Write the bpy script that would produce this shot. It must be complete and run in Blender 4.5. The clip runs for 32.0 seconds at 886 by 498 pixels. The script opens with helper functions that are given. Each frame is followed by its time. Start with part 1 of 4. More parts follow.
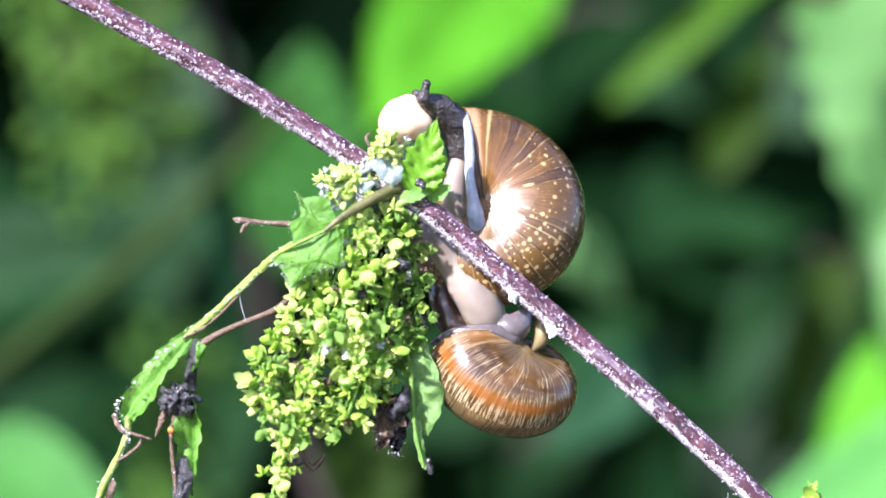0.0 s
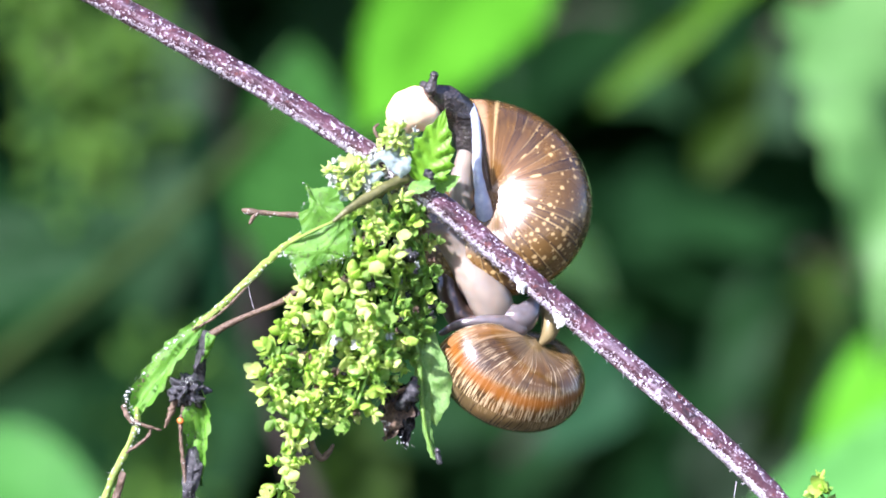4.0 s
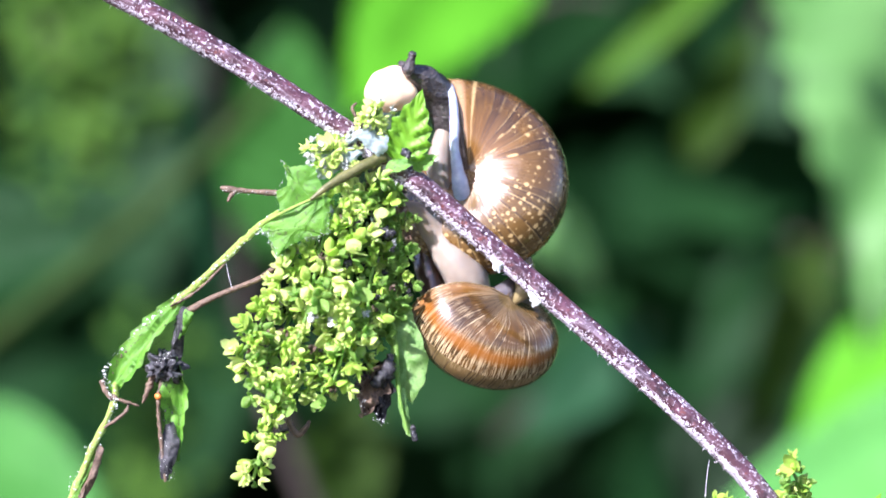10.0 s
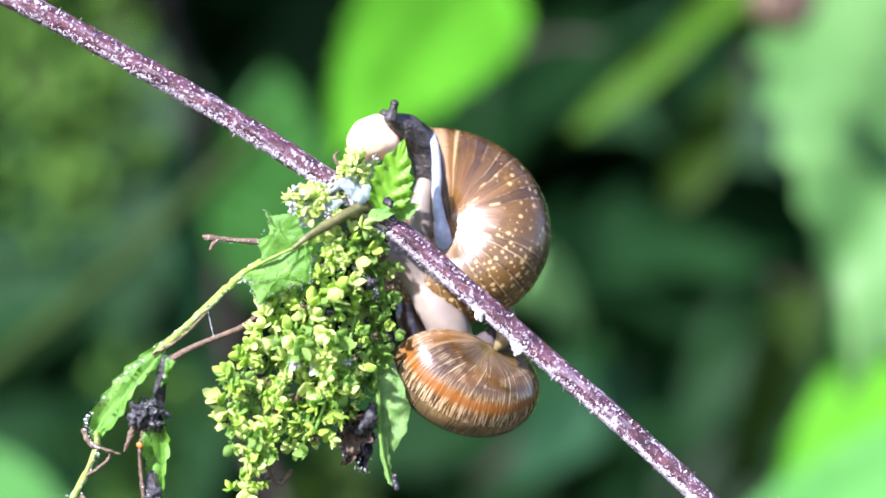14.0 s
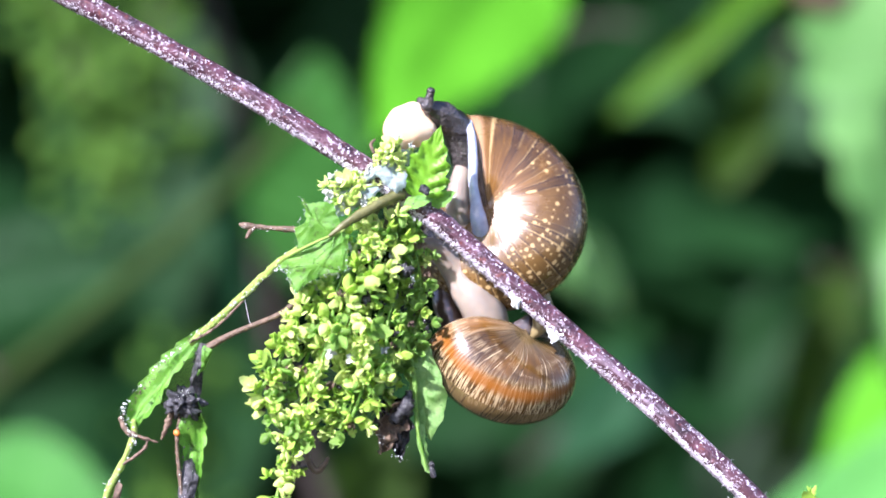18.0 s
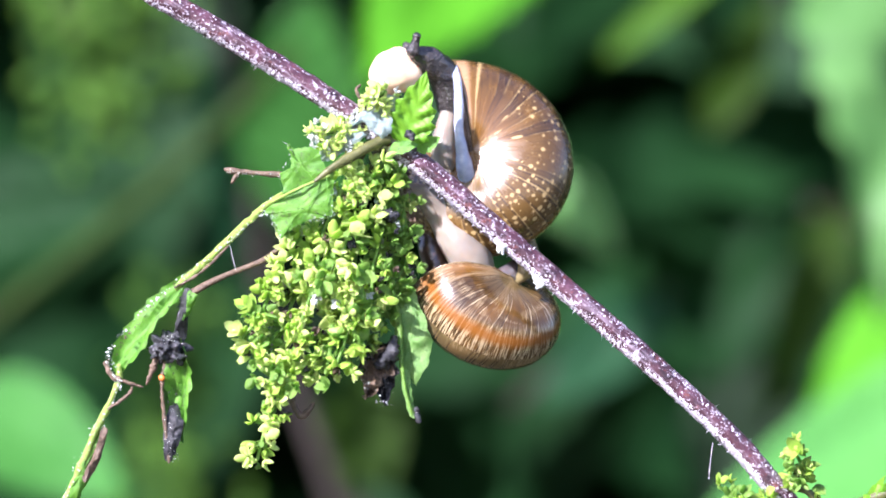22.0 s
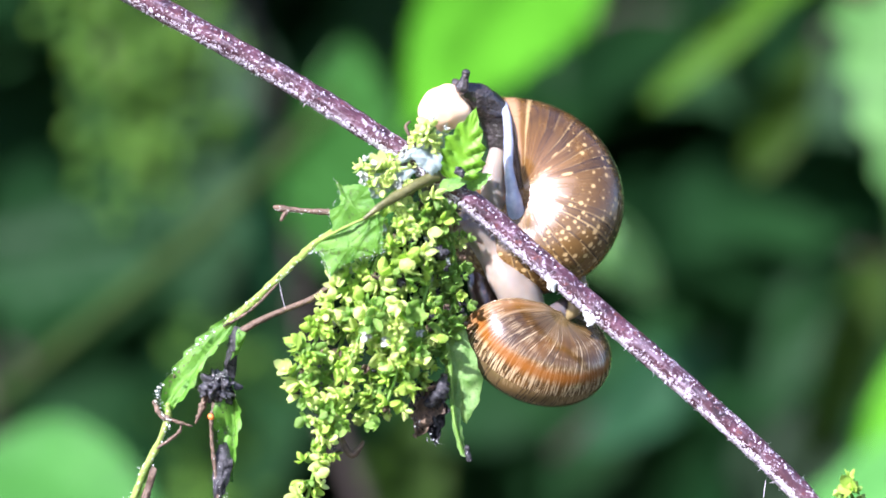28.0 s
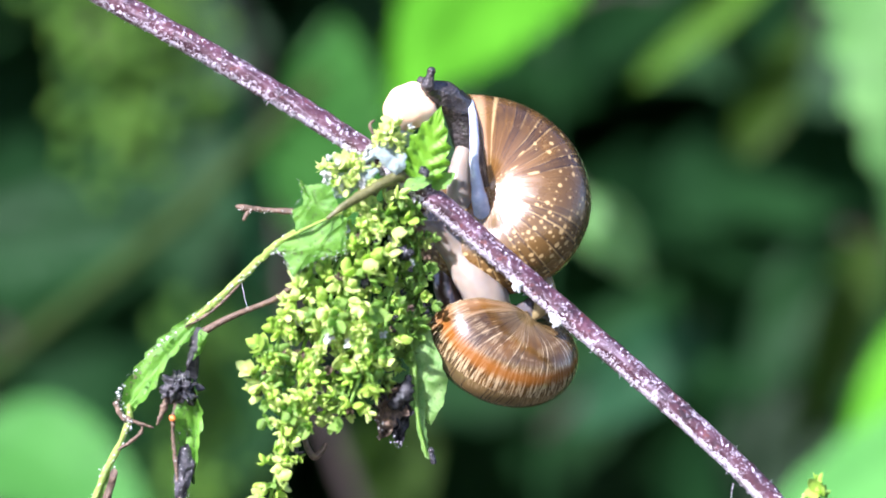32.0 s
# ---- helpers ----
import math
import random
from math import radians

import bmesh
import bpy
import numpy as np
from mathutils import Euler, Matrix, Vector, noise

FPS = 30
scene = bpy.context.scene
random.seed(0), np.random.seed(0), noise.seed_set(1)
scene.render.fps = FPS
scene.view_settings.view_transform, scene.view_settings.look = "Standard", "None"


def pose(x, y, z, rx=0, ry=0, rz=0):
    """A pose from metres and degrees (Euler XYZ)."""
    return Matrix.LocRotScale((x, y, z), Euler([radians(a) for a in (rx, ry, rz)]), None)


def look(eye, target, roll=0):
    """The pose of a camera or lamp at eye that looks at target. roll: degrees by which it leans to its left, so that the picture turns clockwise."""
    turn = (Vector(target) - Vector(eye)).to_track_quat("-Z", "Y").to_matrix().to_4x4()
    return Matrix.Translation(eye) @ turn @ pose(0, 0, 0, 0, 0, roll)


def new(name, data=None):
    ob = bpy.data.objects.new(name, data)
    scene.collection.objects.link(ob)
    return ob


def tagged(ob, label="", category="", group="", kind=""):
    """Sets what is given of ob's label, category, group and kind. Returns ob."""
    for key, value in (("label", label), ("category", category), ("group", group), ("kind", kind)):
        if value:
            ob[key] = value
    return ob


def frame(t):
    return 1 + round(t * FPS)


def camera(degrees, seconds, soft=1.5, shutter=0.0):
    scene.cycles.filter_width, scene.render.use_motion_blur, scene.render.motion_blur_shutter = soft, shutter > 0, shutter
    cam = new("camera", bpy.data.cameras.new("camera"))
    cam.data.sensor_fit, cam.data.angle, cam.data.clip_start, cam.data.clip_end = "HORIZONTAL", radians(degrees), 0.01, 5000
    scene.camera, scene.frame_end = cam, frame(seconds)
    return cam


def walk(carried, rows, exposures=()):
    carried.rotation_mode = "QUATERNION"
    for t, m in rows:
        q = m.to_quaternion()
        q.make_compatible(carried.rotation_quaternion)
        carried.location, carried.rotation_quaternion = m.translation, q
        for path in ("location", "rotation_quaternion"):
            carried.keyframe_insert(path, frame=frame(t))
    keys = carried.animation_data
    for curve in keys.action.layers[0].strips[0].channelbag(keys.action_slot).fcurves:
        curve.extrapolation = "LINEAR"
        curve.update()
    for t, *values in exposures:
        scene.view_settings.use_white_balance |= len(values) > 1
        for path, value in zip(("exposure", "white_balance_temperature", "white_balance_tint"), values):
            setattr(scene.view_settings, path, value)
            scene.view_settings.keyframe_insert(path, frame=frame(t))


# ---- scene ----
# Two land snails on a nettle stem, seen from close by with a long lens held by hand.
cam = camera(14, 32.0, soft=1.8)
cam.data.dof.use_dof = True
cam.data.dof.focus_distance = 0.402
cam.data.dof.aperture_fstop = 16.0
PATH = [
    (0, -0.00014, -0.39904, 0.69963, 90.052, 0.018, -0.020),
    (0.5, -0.00042, -0.40009, 0.69896, 90.029, 0.158, -0.077),
    (1, -0.00083, -0.40109, 0.69836, 90.237, 0.097, 0.113),
    (1.5, -0.00096, -0.40091, 0.69840, 90.344, 0.234, -0.202),
    (2, -0.00095, -0.40010, 0.69866, 90.139, 0.255, -0.386),
    (2.5, -0.00114, -0.40016, 0.69892, 89.861, 0.186, -0.357),
    (4.5, -0.00441, -0.40042, 0.69587, 90.675, 0.122, -0.437),
    (5, -0.00473, -0.40218, 0.69447, 91.225, 0.363, -1.660),
    (5.5, -0.00436, -0.40423, 0.69374, 91.551, 0.498, -2.251),
    (6, -0.00354, -0.40502, 0.69485, 90.107, 0.247, -2.401),
    (6.5, -0.00325, -0.40358, 0.69641, 89.250, 0.267, -2.419),
    (7, -0.00334, -0.40237, 0.69680, 89.159, 0.431, -1.557),
    (7.5, -0.00331, -0.40206, 0.69646, 89.993, 0.201, -1.143),
    (8, -0.00280, -0.40348, 0.69630, 90.022, 0.053, -1.402),
    (8.5, -0.00218, -0.40436, 0.69624, 89.721, -0.007, -1.823),
    (9, -0.00175, -0.40397, 0.69621, 89.385, 0.020, -1.596),
    (9.5, -0.00133, -0.40379, 0.69626, 89.692, 0.091, -0.792),
    (10, -0.00107, -0.40324, 0.69654, 90.003, -0.202, -0.393),
    (10.5, -0.00072, -0.40322, 0.69680, 90.146, -0.113, -0.649),
    (11, -0.00024, -0.40351, 0.69701, 90.165, -0.122, -0.781),
    (11.5, -0.00019, -0.40223, 0.69700, 90.002, -0.270, -0.297),
    (12, -0.00055, -0.40269, 0.69666, 90.249, -0.257, 0.080),
    (12.5, -0.00064, -0.40342, 0.69640, 90.824, -0.302, -0.054),
    (13, -0.00050, -0.40330, 0.69663, 91.045, -0.242, -0.319),
    (13.5, -0.00061, -0.40345, 0.69721, 90.759, -0.273, -0.489),
    (15.5, 0.00000, -0.40349, 0.69779, 90.547, -0.144, -0.790),
    (16, -0.00010, -0.40368, 0.69723, 90.729, -0.066, -0.385),
    (16.5, -0.00028, -0.40318, 0.69749, 90.807, -0.132, -0.385),
    (17, -0.00014, -0.40294, 0.69828, 90.599, -0.244, -0.371),
    (17.5, 0.00032, -0.40304, 0.69836, 90.412, -0.203, -0.243),
    (18, 0.00056, -0.40330, 0.69830, 90.331, -0.173, 0.134),
    (18.5, 0.00051, -0.40295, 0.69830, 90.214, -0.215, 0.210),
    (19, 0.00025, -0.40287, 0.69800, 90.284, -0.260, 0.144),
    (19.5, -0.00001, -0.40297, 0.69790, 90.513, -0.312, 0.243),
    (20, 0.00023, -0.40397, 0.69798, 90.918, -0.651, 0.256),
    (20.5, 0.00091, -0.40432, 0.69807, 91.001, -0.558, 0.088),
    (21, 0.00165, -0.40444, 0.69873, 90.636, -0.531, -0.081),
    (21.5, 0.00204, -0.40323, 0.69953, 89.895, -0.515, -0.042),
    (22, 0.00181, -0.40309, 0.69943, 89.305, -0.295, 0.081),
    (22.5, 0.00144, -0.40324, 0.69898, 89.339, -0.201, 0.161),
    (23, 0.00152, -0.40291, 0.69892, 89.705, -0.212, -0.105),
    (23.5, 0.00204, -0.40341, 0.69881, 89.855, -0.159, -0.166),
    (24, 0.00225, -0.40324, 0.69857, 89.524, -0.145, -0.053),
    (24.5, 0.00187, -0.40300, 0.69863, 89.047, -0.229, 0.178),
    (25, 0.00172, -0.40356, 0.69825, 89.166, -0.157, 0.128),
    (25.5, 0.00194, -0.40451, 0.69746, 89.889, -0.039, 0.438),
    (27.5, 0.00011, -0.40062, 0.69691, 89.967, 0.013, 0.420),
    (28, 0.00025, -0.40098, 0.69710, 90.227, -0.108, 0.653),
    (28.5, 0.00081, -0.40045, 0.69741, 90.267, -0.078, 0.467),
    (29, 0.00158, -0.40048, 0.69779, 89.951, 0.006, 0.505),
    (29.5, 0.00259, -0.39942, 0.69857, 89.144, -0.069, 0.434),
    (30, 0.00348, -0.39789, 0.69953, 88.830, 0.016, 0.568),
    (30.5, 0.00374, -0.39702, 0.69991, 89.120, -0.069, 1.068),
    (31, 0.00383, -0.39748, 0.70009, 89.457, -0.052, 1.396),
    (31.5, 0.00439, -0.39655, 0.70093, 89.658, -0.284, 1.174),
    (32, 0.00506, -0.39653, 0.70170, 89.569, -0.233, 0.793),
]
walk(cam, [(t, pose(*p)) for t, *p in PATH], exposures=[(0.0, 1.66, 5850, 30), (32.0, 1.66, 5850, 30)])

# ---- light ----
SUN = Vector((-0.52, -0.66, 0.58)).normalized()
sun_data = bpy.data.lights.new("sun", "SUN")
sun_data.energy, sun_data.angle, sun_data.color = 5.0, radians(0.5), (1.0, 0.96, 0.90)
sun = new("sun", sun_data)
sun.matrix_world = look(SUN * 3, (0, 0, 0))
world = bpy.data.worlds.new("sky")
scene.world = world
world.use_nodes = True
sky = world.node_tree.nodes.new("ShaderNodeTexSky")
sky.sky_type, sky.sun_disc = "NISHITA", False
sky.sun_elevation = math.asin(SUN.z)
sky.sun_rotation = math.atan2(SUN.x, SUN.y)
world.node_tree.nodes["Background"].inputs["Strength"].default_value = 0.10
world.node_tree.links.new(sky.outputs[0], world.node_tree.nodes["Background"].inputs["Color"])

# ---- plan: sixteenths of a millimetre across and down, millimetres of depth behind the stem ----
U, REACH, HIGH = 6.25e-5, 399.0, 0.70


def V(a, b, d=0.0):
    k = U * (1 + d / REACH)
    return Vector(((a - 784) * k, d * 0.001, HIGH + (441 - b) * k))


# ---- building helpers ----
AT = {}


def thing(name, spot, label, category, group="", kind=""):
    ob = new(name)
    ob.location = spot
    ob.empty_display_size = 0.002
    AT[ob] = Vector(spot)
    return tagged(ob, label, category, group, kind)


def mesh_of(name, bm, material, smooth=True):
    me = bpy.data.meshes.new(name)
    bm.to_mesh(me)
    bm.free()
    if smooth:
        me.polygons.foreach_set("use_smooth", [True] * len(me.polygons))
    for m in material if isinstance(material, (list, tuple)) else [material]:
        me.materials.append(m)
    return me


def part(name, bm, material, parent, label="", smooth=True, spot=None):
    """One mesh object under a thing or a part; bm is in world space, spot is the part's own origin."""
    spot = AT[parent] if spot is None else Vector(spot)
    bmesh.ops.translate(bm, verts=bm.verts, vec=-spot)
    ob = new(name, mesh_of(name, bm, material, smooth))
    ob.parent = parent
    ob.location = spot - AT[parent]
    AT[ob] = spot
    return tagged(ob, label) if label else ob


def piece(name, me, parent, m):
    """One more object on shared mesh data, at the world pose m."""
    ob = new(name, me)
    ob.parent = parent
    ob.matrix_basis = Matrix.Translation(-AT[parent]) @ m
    return ob


def setting(name, bm, material, label, category, kind="structure", smooth=True):
    ob = new(name, mesh_of(name, bm, material, smooth))
    AT[ob] = Vector((0, 0, 0))
    return tagged(ob, label, category, "", kind)


def catmull(vals, steps):
    out = []
    n = len(vals)
    for i in range(n - 1):
        p0, p1, p2, p3 = vals[max(i - 1, 0)], vals[i], vals[i + 1], vals[min(i + 2, n - 1)]
        for j in range(steps):
            t = j / steps
            out.append(0.5 * ((2 * p1) + (p2 - p0) * t + (2 * p0 - 5 * p1 + 4 * p2 - p3) * t * t + (3 * p1 - p0 - 3 * p2 + p3) * t * t * t))
    out.append(vals[-1])
    return out


def tube(pts, radii, n=12, steps=6, squash=1.0, lump=0.0, grain=400.0, bm=None, rib=0, rib_deep=0.0):
    """A rounded limb along points with a radius at each. squash narrows it in depth, lump makes it uneven, rib grooves it lengthwise."""
    bm = bm or bmesh.new()
    path = catmull([Vector(p) for p in pts], steps)
    rads = catmull(list(radii), steps)
    ahead = [(path[min(i + 1, len(path) - 1)] - path[max(i - 1, 0)]).normalized() for i in range(len(path))]
    side = ahead[0].cross(Vector((0, 1, 0)))
    side = side.normalized() if side.length > 0.05 else Vector((1, 0, 0))
    rings = []
    last = len(path) - 1
    stations = [(0, path[0] - ahead[0] * rads[0] * e, rads[0] * math.sqrt(max(1 - e * e, 0.0))) for e in (0.98, 0.8, 0.45)]
    stations += [(i, path[i], rads[i]) for i in range(len(path))]
    stations += [(last, path[last] + ahead[last] * rads[last] * e, rads[last] * math.sqrt(max(1 - e * e, 0.0))) for e in (0.45, 0.8, 0.98)]
    for i, centre, r in stations:
        side = (side - ahead[i] * side.dot(ahead[i])).normalized()
        out = ahead[i].cross(side)
        ring = []
        for j in range(n):
            a = 2 * math.pi * j / n
            off = side * math.cos(a) + out * math.sin(a) * squash
            k = r * (1 + rib_deep * math.cos(rib * a)) if rib else r
            p = centre + off * k
            if lump:
                p += off * k * lump * noise.noise(p * grain)
            ring.append(bm.verts.new(p))
        rings.append(ring)
    chart = bm.loops.layers.uv.verify()
    gone = [0.0]
    for p, q in zip(stations, stations[1:]):
        gone.append(gone[-1] + (p[1] - q[1]).length)
    for i, (a, b) in enumerate(zip(rings, rings[1:])):
        for j in range(n):
            f = bm.faces.new((a[j], a[(j + 1) % n], b[(j + 1) % n], b[j]))
            for loop, (at, k) in zip(f.loops, ((i, j), (i, j + 1), (i + 1, j + 1), (i + 1, j))):
                loop[chart].uv = (k / n, gone[at] * 100)
    bm.faces.new(rings[0][::-1])
    bm.faces.new(rings[-1])
    return bm


def blob(centre, size, lump=0.0, grain=300.0, detail=3, bm=None, turn=None):
    """An uneven rounded lump."""
    bm = bm or bmesh.new()
    made = bmesh.ops.create_icosphere(bm, subdivisions=detail, radius=1.0)["verts"]
    c = Vector(centre)
    for v in made:
        p = Vector((v.co.x * size[0], v.co.y * size[1], v.co.z * size[2]))
        if turn:
            p = turn @ p
        v.co = c + p * (1 + lump * noise.noise((c + p) * grain))
    return bm


def basis(ahead, up):
    """A turn whose x points ahead and whose z points as nearly up as it can."""
    x = Vector(ahead).normalized()
    z = Vector(up)
    z = (z - x * z.dot(x)).normalized()
    y = z.cross(x)
    return Matrix((x, y, z)).transposed()


def leaf(base, tip, wide, face=(0, -1, 0), teeth=9, tooth=0.16, fold=0.15, droop=0.12, ripple=0.03, swell=0.36, across=4, bm=None, wavy=0.0, seed=0):
    """A toothed blade from base to tip; wide is its full width; face is the way its upper side looks."""
    bm = bm or bmesh.new()
    base, tip = Vector(base), Vector(tip)
    size = (tip - base).length
    turn = basis(tip - base, face)
    rows = []
    per = 4
    n = teeth * per
    for i in range(n + 1):
        s = i / n
        w = (s / swell) ** (1.6 * swell) * ((1 - s) / (1 - swell)) ** (1.6 * (1 - swell))
        saw = (i % per) / per
        half = 0.5 * wide * max(w, 0.0) * (1 - tooth * (1 - saw) + tooth * 0.4) + 0.004 * size
        row = []
        for j in range(-across, across + 1):
            f = j / across
            lean = -abs(f) * tooth * 0.3 * size / teeth
            x = s * size + lean * 1.2 + abs(f) * 0.06 * size * (1 - s)
            y = f * half
            z = fold * abs(y) - droop * size * s * s + ripple * wide * math.cos(2 * math.pi * (s * teeth - abs(f) * 1.1)) * min(1, abs(f) * 2) * w
            if wavy:
                z += wavy * wide * noise.noise(Vector((s * 3 + seed, f * 2, seed * 1.7)))
            row.append(bm.verts.new(base + turn @ Vector((x, y, z))))
        rows.append(row)
    for a, b in zip(rows, rows[1:]):
        for j in range(2 * across):
            bm.faces.new((a[j], a[j + 1], b[j + 1], b[j]))
    return bm


# ---- materials ----
def shader(name, **values):
    m = bpy.data.materials.new(name)
    m.use_nodes = True
    nt = m.node_tree
    b = nt.nodes["Principled BSDF"]
    for key, value in values.items():
        b.inputs[key.replace("_", " ")].default_value = value
    return m, nt, b


def node(nt, kind, sockets=(), operation="", blend_type=""):
    n = nt.nodes.new("ShaderNode" + kind)
    if operation:
        n.operation = operation
    if blend_type:
        n.blend_type = blend_type
    for key, value in dict(sockets).items():
        if isinstance(value, bpy.types.NodeSocket):
            nt.links.new(value, n.inputs[key])
        else:
            n.inputs[key].default_value = value
    return n


def ramp(nt, fac, stops):
    n = node(nt, "ValToRGB", {0: fac})
    e = n.color_ramp.elements
    while len(e) < len(stops):
        e.new(0.5)
    for k, (at, c) in zip(e, stops):
        k.position, k.color = at, (*c, 1) if len(c) == 3 else c
    return n.outputs[0]


def grain(nt, scale, detail=3.0, stretch=None, vector=None, rough=0.6, warp=0.0):
    if vector is None:
        vector = node(nt, "TexCoord").outputs["Object"]
    if stretch:
        vector = node(nt, "Mapping", {"Vector": vector, "Scale": stretch}).outputs[0]
    return node(nt, "TexNoise", {"Vector": vector, "Scale": scale, "Detail": detail, "Roughness": rough, "Distortion": warp}).outputs["Fac"]


def blend(nt, fac, a, b, mode="MIX"):
    n = node(nt, "MixRGB", {0: fac}, blend_type=mode)
    for i, c in ((1, a), (2, b)):
        if isinstance(c, bpy.types.NodeSocket):
            nt.links.new(c, n.inputs[i])
        else:
            n.inputs[i].default_value = (*c, 1)
    return n.outputs[0]


def relief(nt, b, height, deep, strength=1.0):
    bump = node(nt, "Bump", {"Height": height, "Distance": deep, "Strength": strength})
    nt.links.new(bump.outputs[0], b.inputs["Normal"])


def leaf_shader(name, dark, light, scale, rough=0.45, through_light=0.35, glow=(0.25, 0.5, 0.04), spots=None, deep=0.0001, shine=0.4):
    """Leaf tissue: two greens in patches, random shade per leaf, light that passes through."""
    m, nt, b = shader(name, Roughness=rough)
    b.inputs["Specular IOR Level"].default_value = shine
    g = grain(nt, scale, 4)
    fine = grain(nt, scale * 7, 3)
    c = ramp(nt, g, [(0.3, dark), (0.7, light)])
    c = blend(nt, 0.35, c, ramp(nt, fine, [(0.35, dark), (0.7, light)]))
    vary = node(nt, "ObjectInfo").outputs["Random"]
    isle = node(nt, "NewGeometry").outputs["Random Per Island"]
    both = node(nt, "Math", {0: vary, 1: isle}, operation="ADD").outputs[0]
    c = blend(nt, node(nt, "MapRange", {"Value": both, "From Min": 0.0, "From Max": 2.0, "To Min": 0.0, "To Max": 0.45}).outputs[0], c, dark)
    if spots:
        c = blend(nt, ramp(nt, grain(nt, scale * 2.2, 5, rough=0.7), [(0.57, (0, 0, 0)), (0.66, (1, 1, 1))]), c, spots)
    nt.links.new(c, b.inputs["Base Color"])
    relief(nt, b, fine, deep, 0.5)
    t = node(nt, "BsdfTranslucent")
    nt.links.new(blend(nt, 0.5, c, glow), t.inputs["Color"])
    mix = node(nt, "MixShader", {0: through_light, 1: b.outputs[0], 2: t.outputs[0]})
    nt.links.new(mix.outputs[0], nt.nodes["Material Output"].inputs["Surface"])
    return m


def stem_shader():
    """Purple stem: lengthwise ridges, dark pits and pale grains. The chart runs round the stem and along it in centimetres."""
    m, nt, b = shader("stem_skin", Roughness=0.34)
    uv = node(nt, "UVMap").outputs[0]
    ridge = grain(nt, 1.0, 2, (11, 1.6, 1), uv, 0.6)
    g = grain(nt, 450, 4)
    f = grain(nt, 2600, 2, rough=0.6)
    c = ramp(nt, g, [(0.30, (0.018, 0.009, 0.013)), (0.52, (0.062, 0.024, 0.033)), (0.75, (0.13, 0.06, 0.085))])
    c = blend(nt, ramp(nt, ridge, [(0.54, (0, 0, 0)), (0.68, (0.75, 0.75, 0.75))]), c, (0.24, 0.19, 0.23))
    c = blend(nt, ramp(nt, grain(nt, 1100, 3), [(0.60, (0, 0, 0)), (0.68, (0.6, 0.6, 0.6))]), c, (0.16, 0.045, 0.03))
    c = blend(nt, ramp(nt, f, [(0.60, (0, 0, 0)), (0.67, (0.75, 0.75, 0.75))]), c, (0.44, 0.41, 0.48))
    crust = node(nt, "Math", {0: grain(nt, 160, 3), 1: grain(nt, 1500, 3)}, operation="MULTIPLY").outputs[0]
    c = blend(nt, ramp(nt, crust, [(0.33, (0, 0, 0)), (0.38, (0.7, 0.7, 0.7))]), c, (0.55, 0.52, 0.60))
    nt.links.new(c, b.inputs["Base Color"])
    relief(nt, b, node(nt, "Math", {0: f, 1: ridge}, operation="ADD").outputs[0], 0.0002, 0.9)
    return m


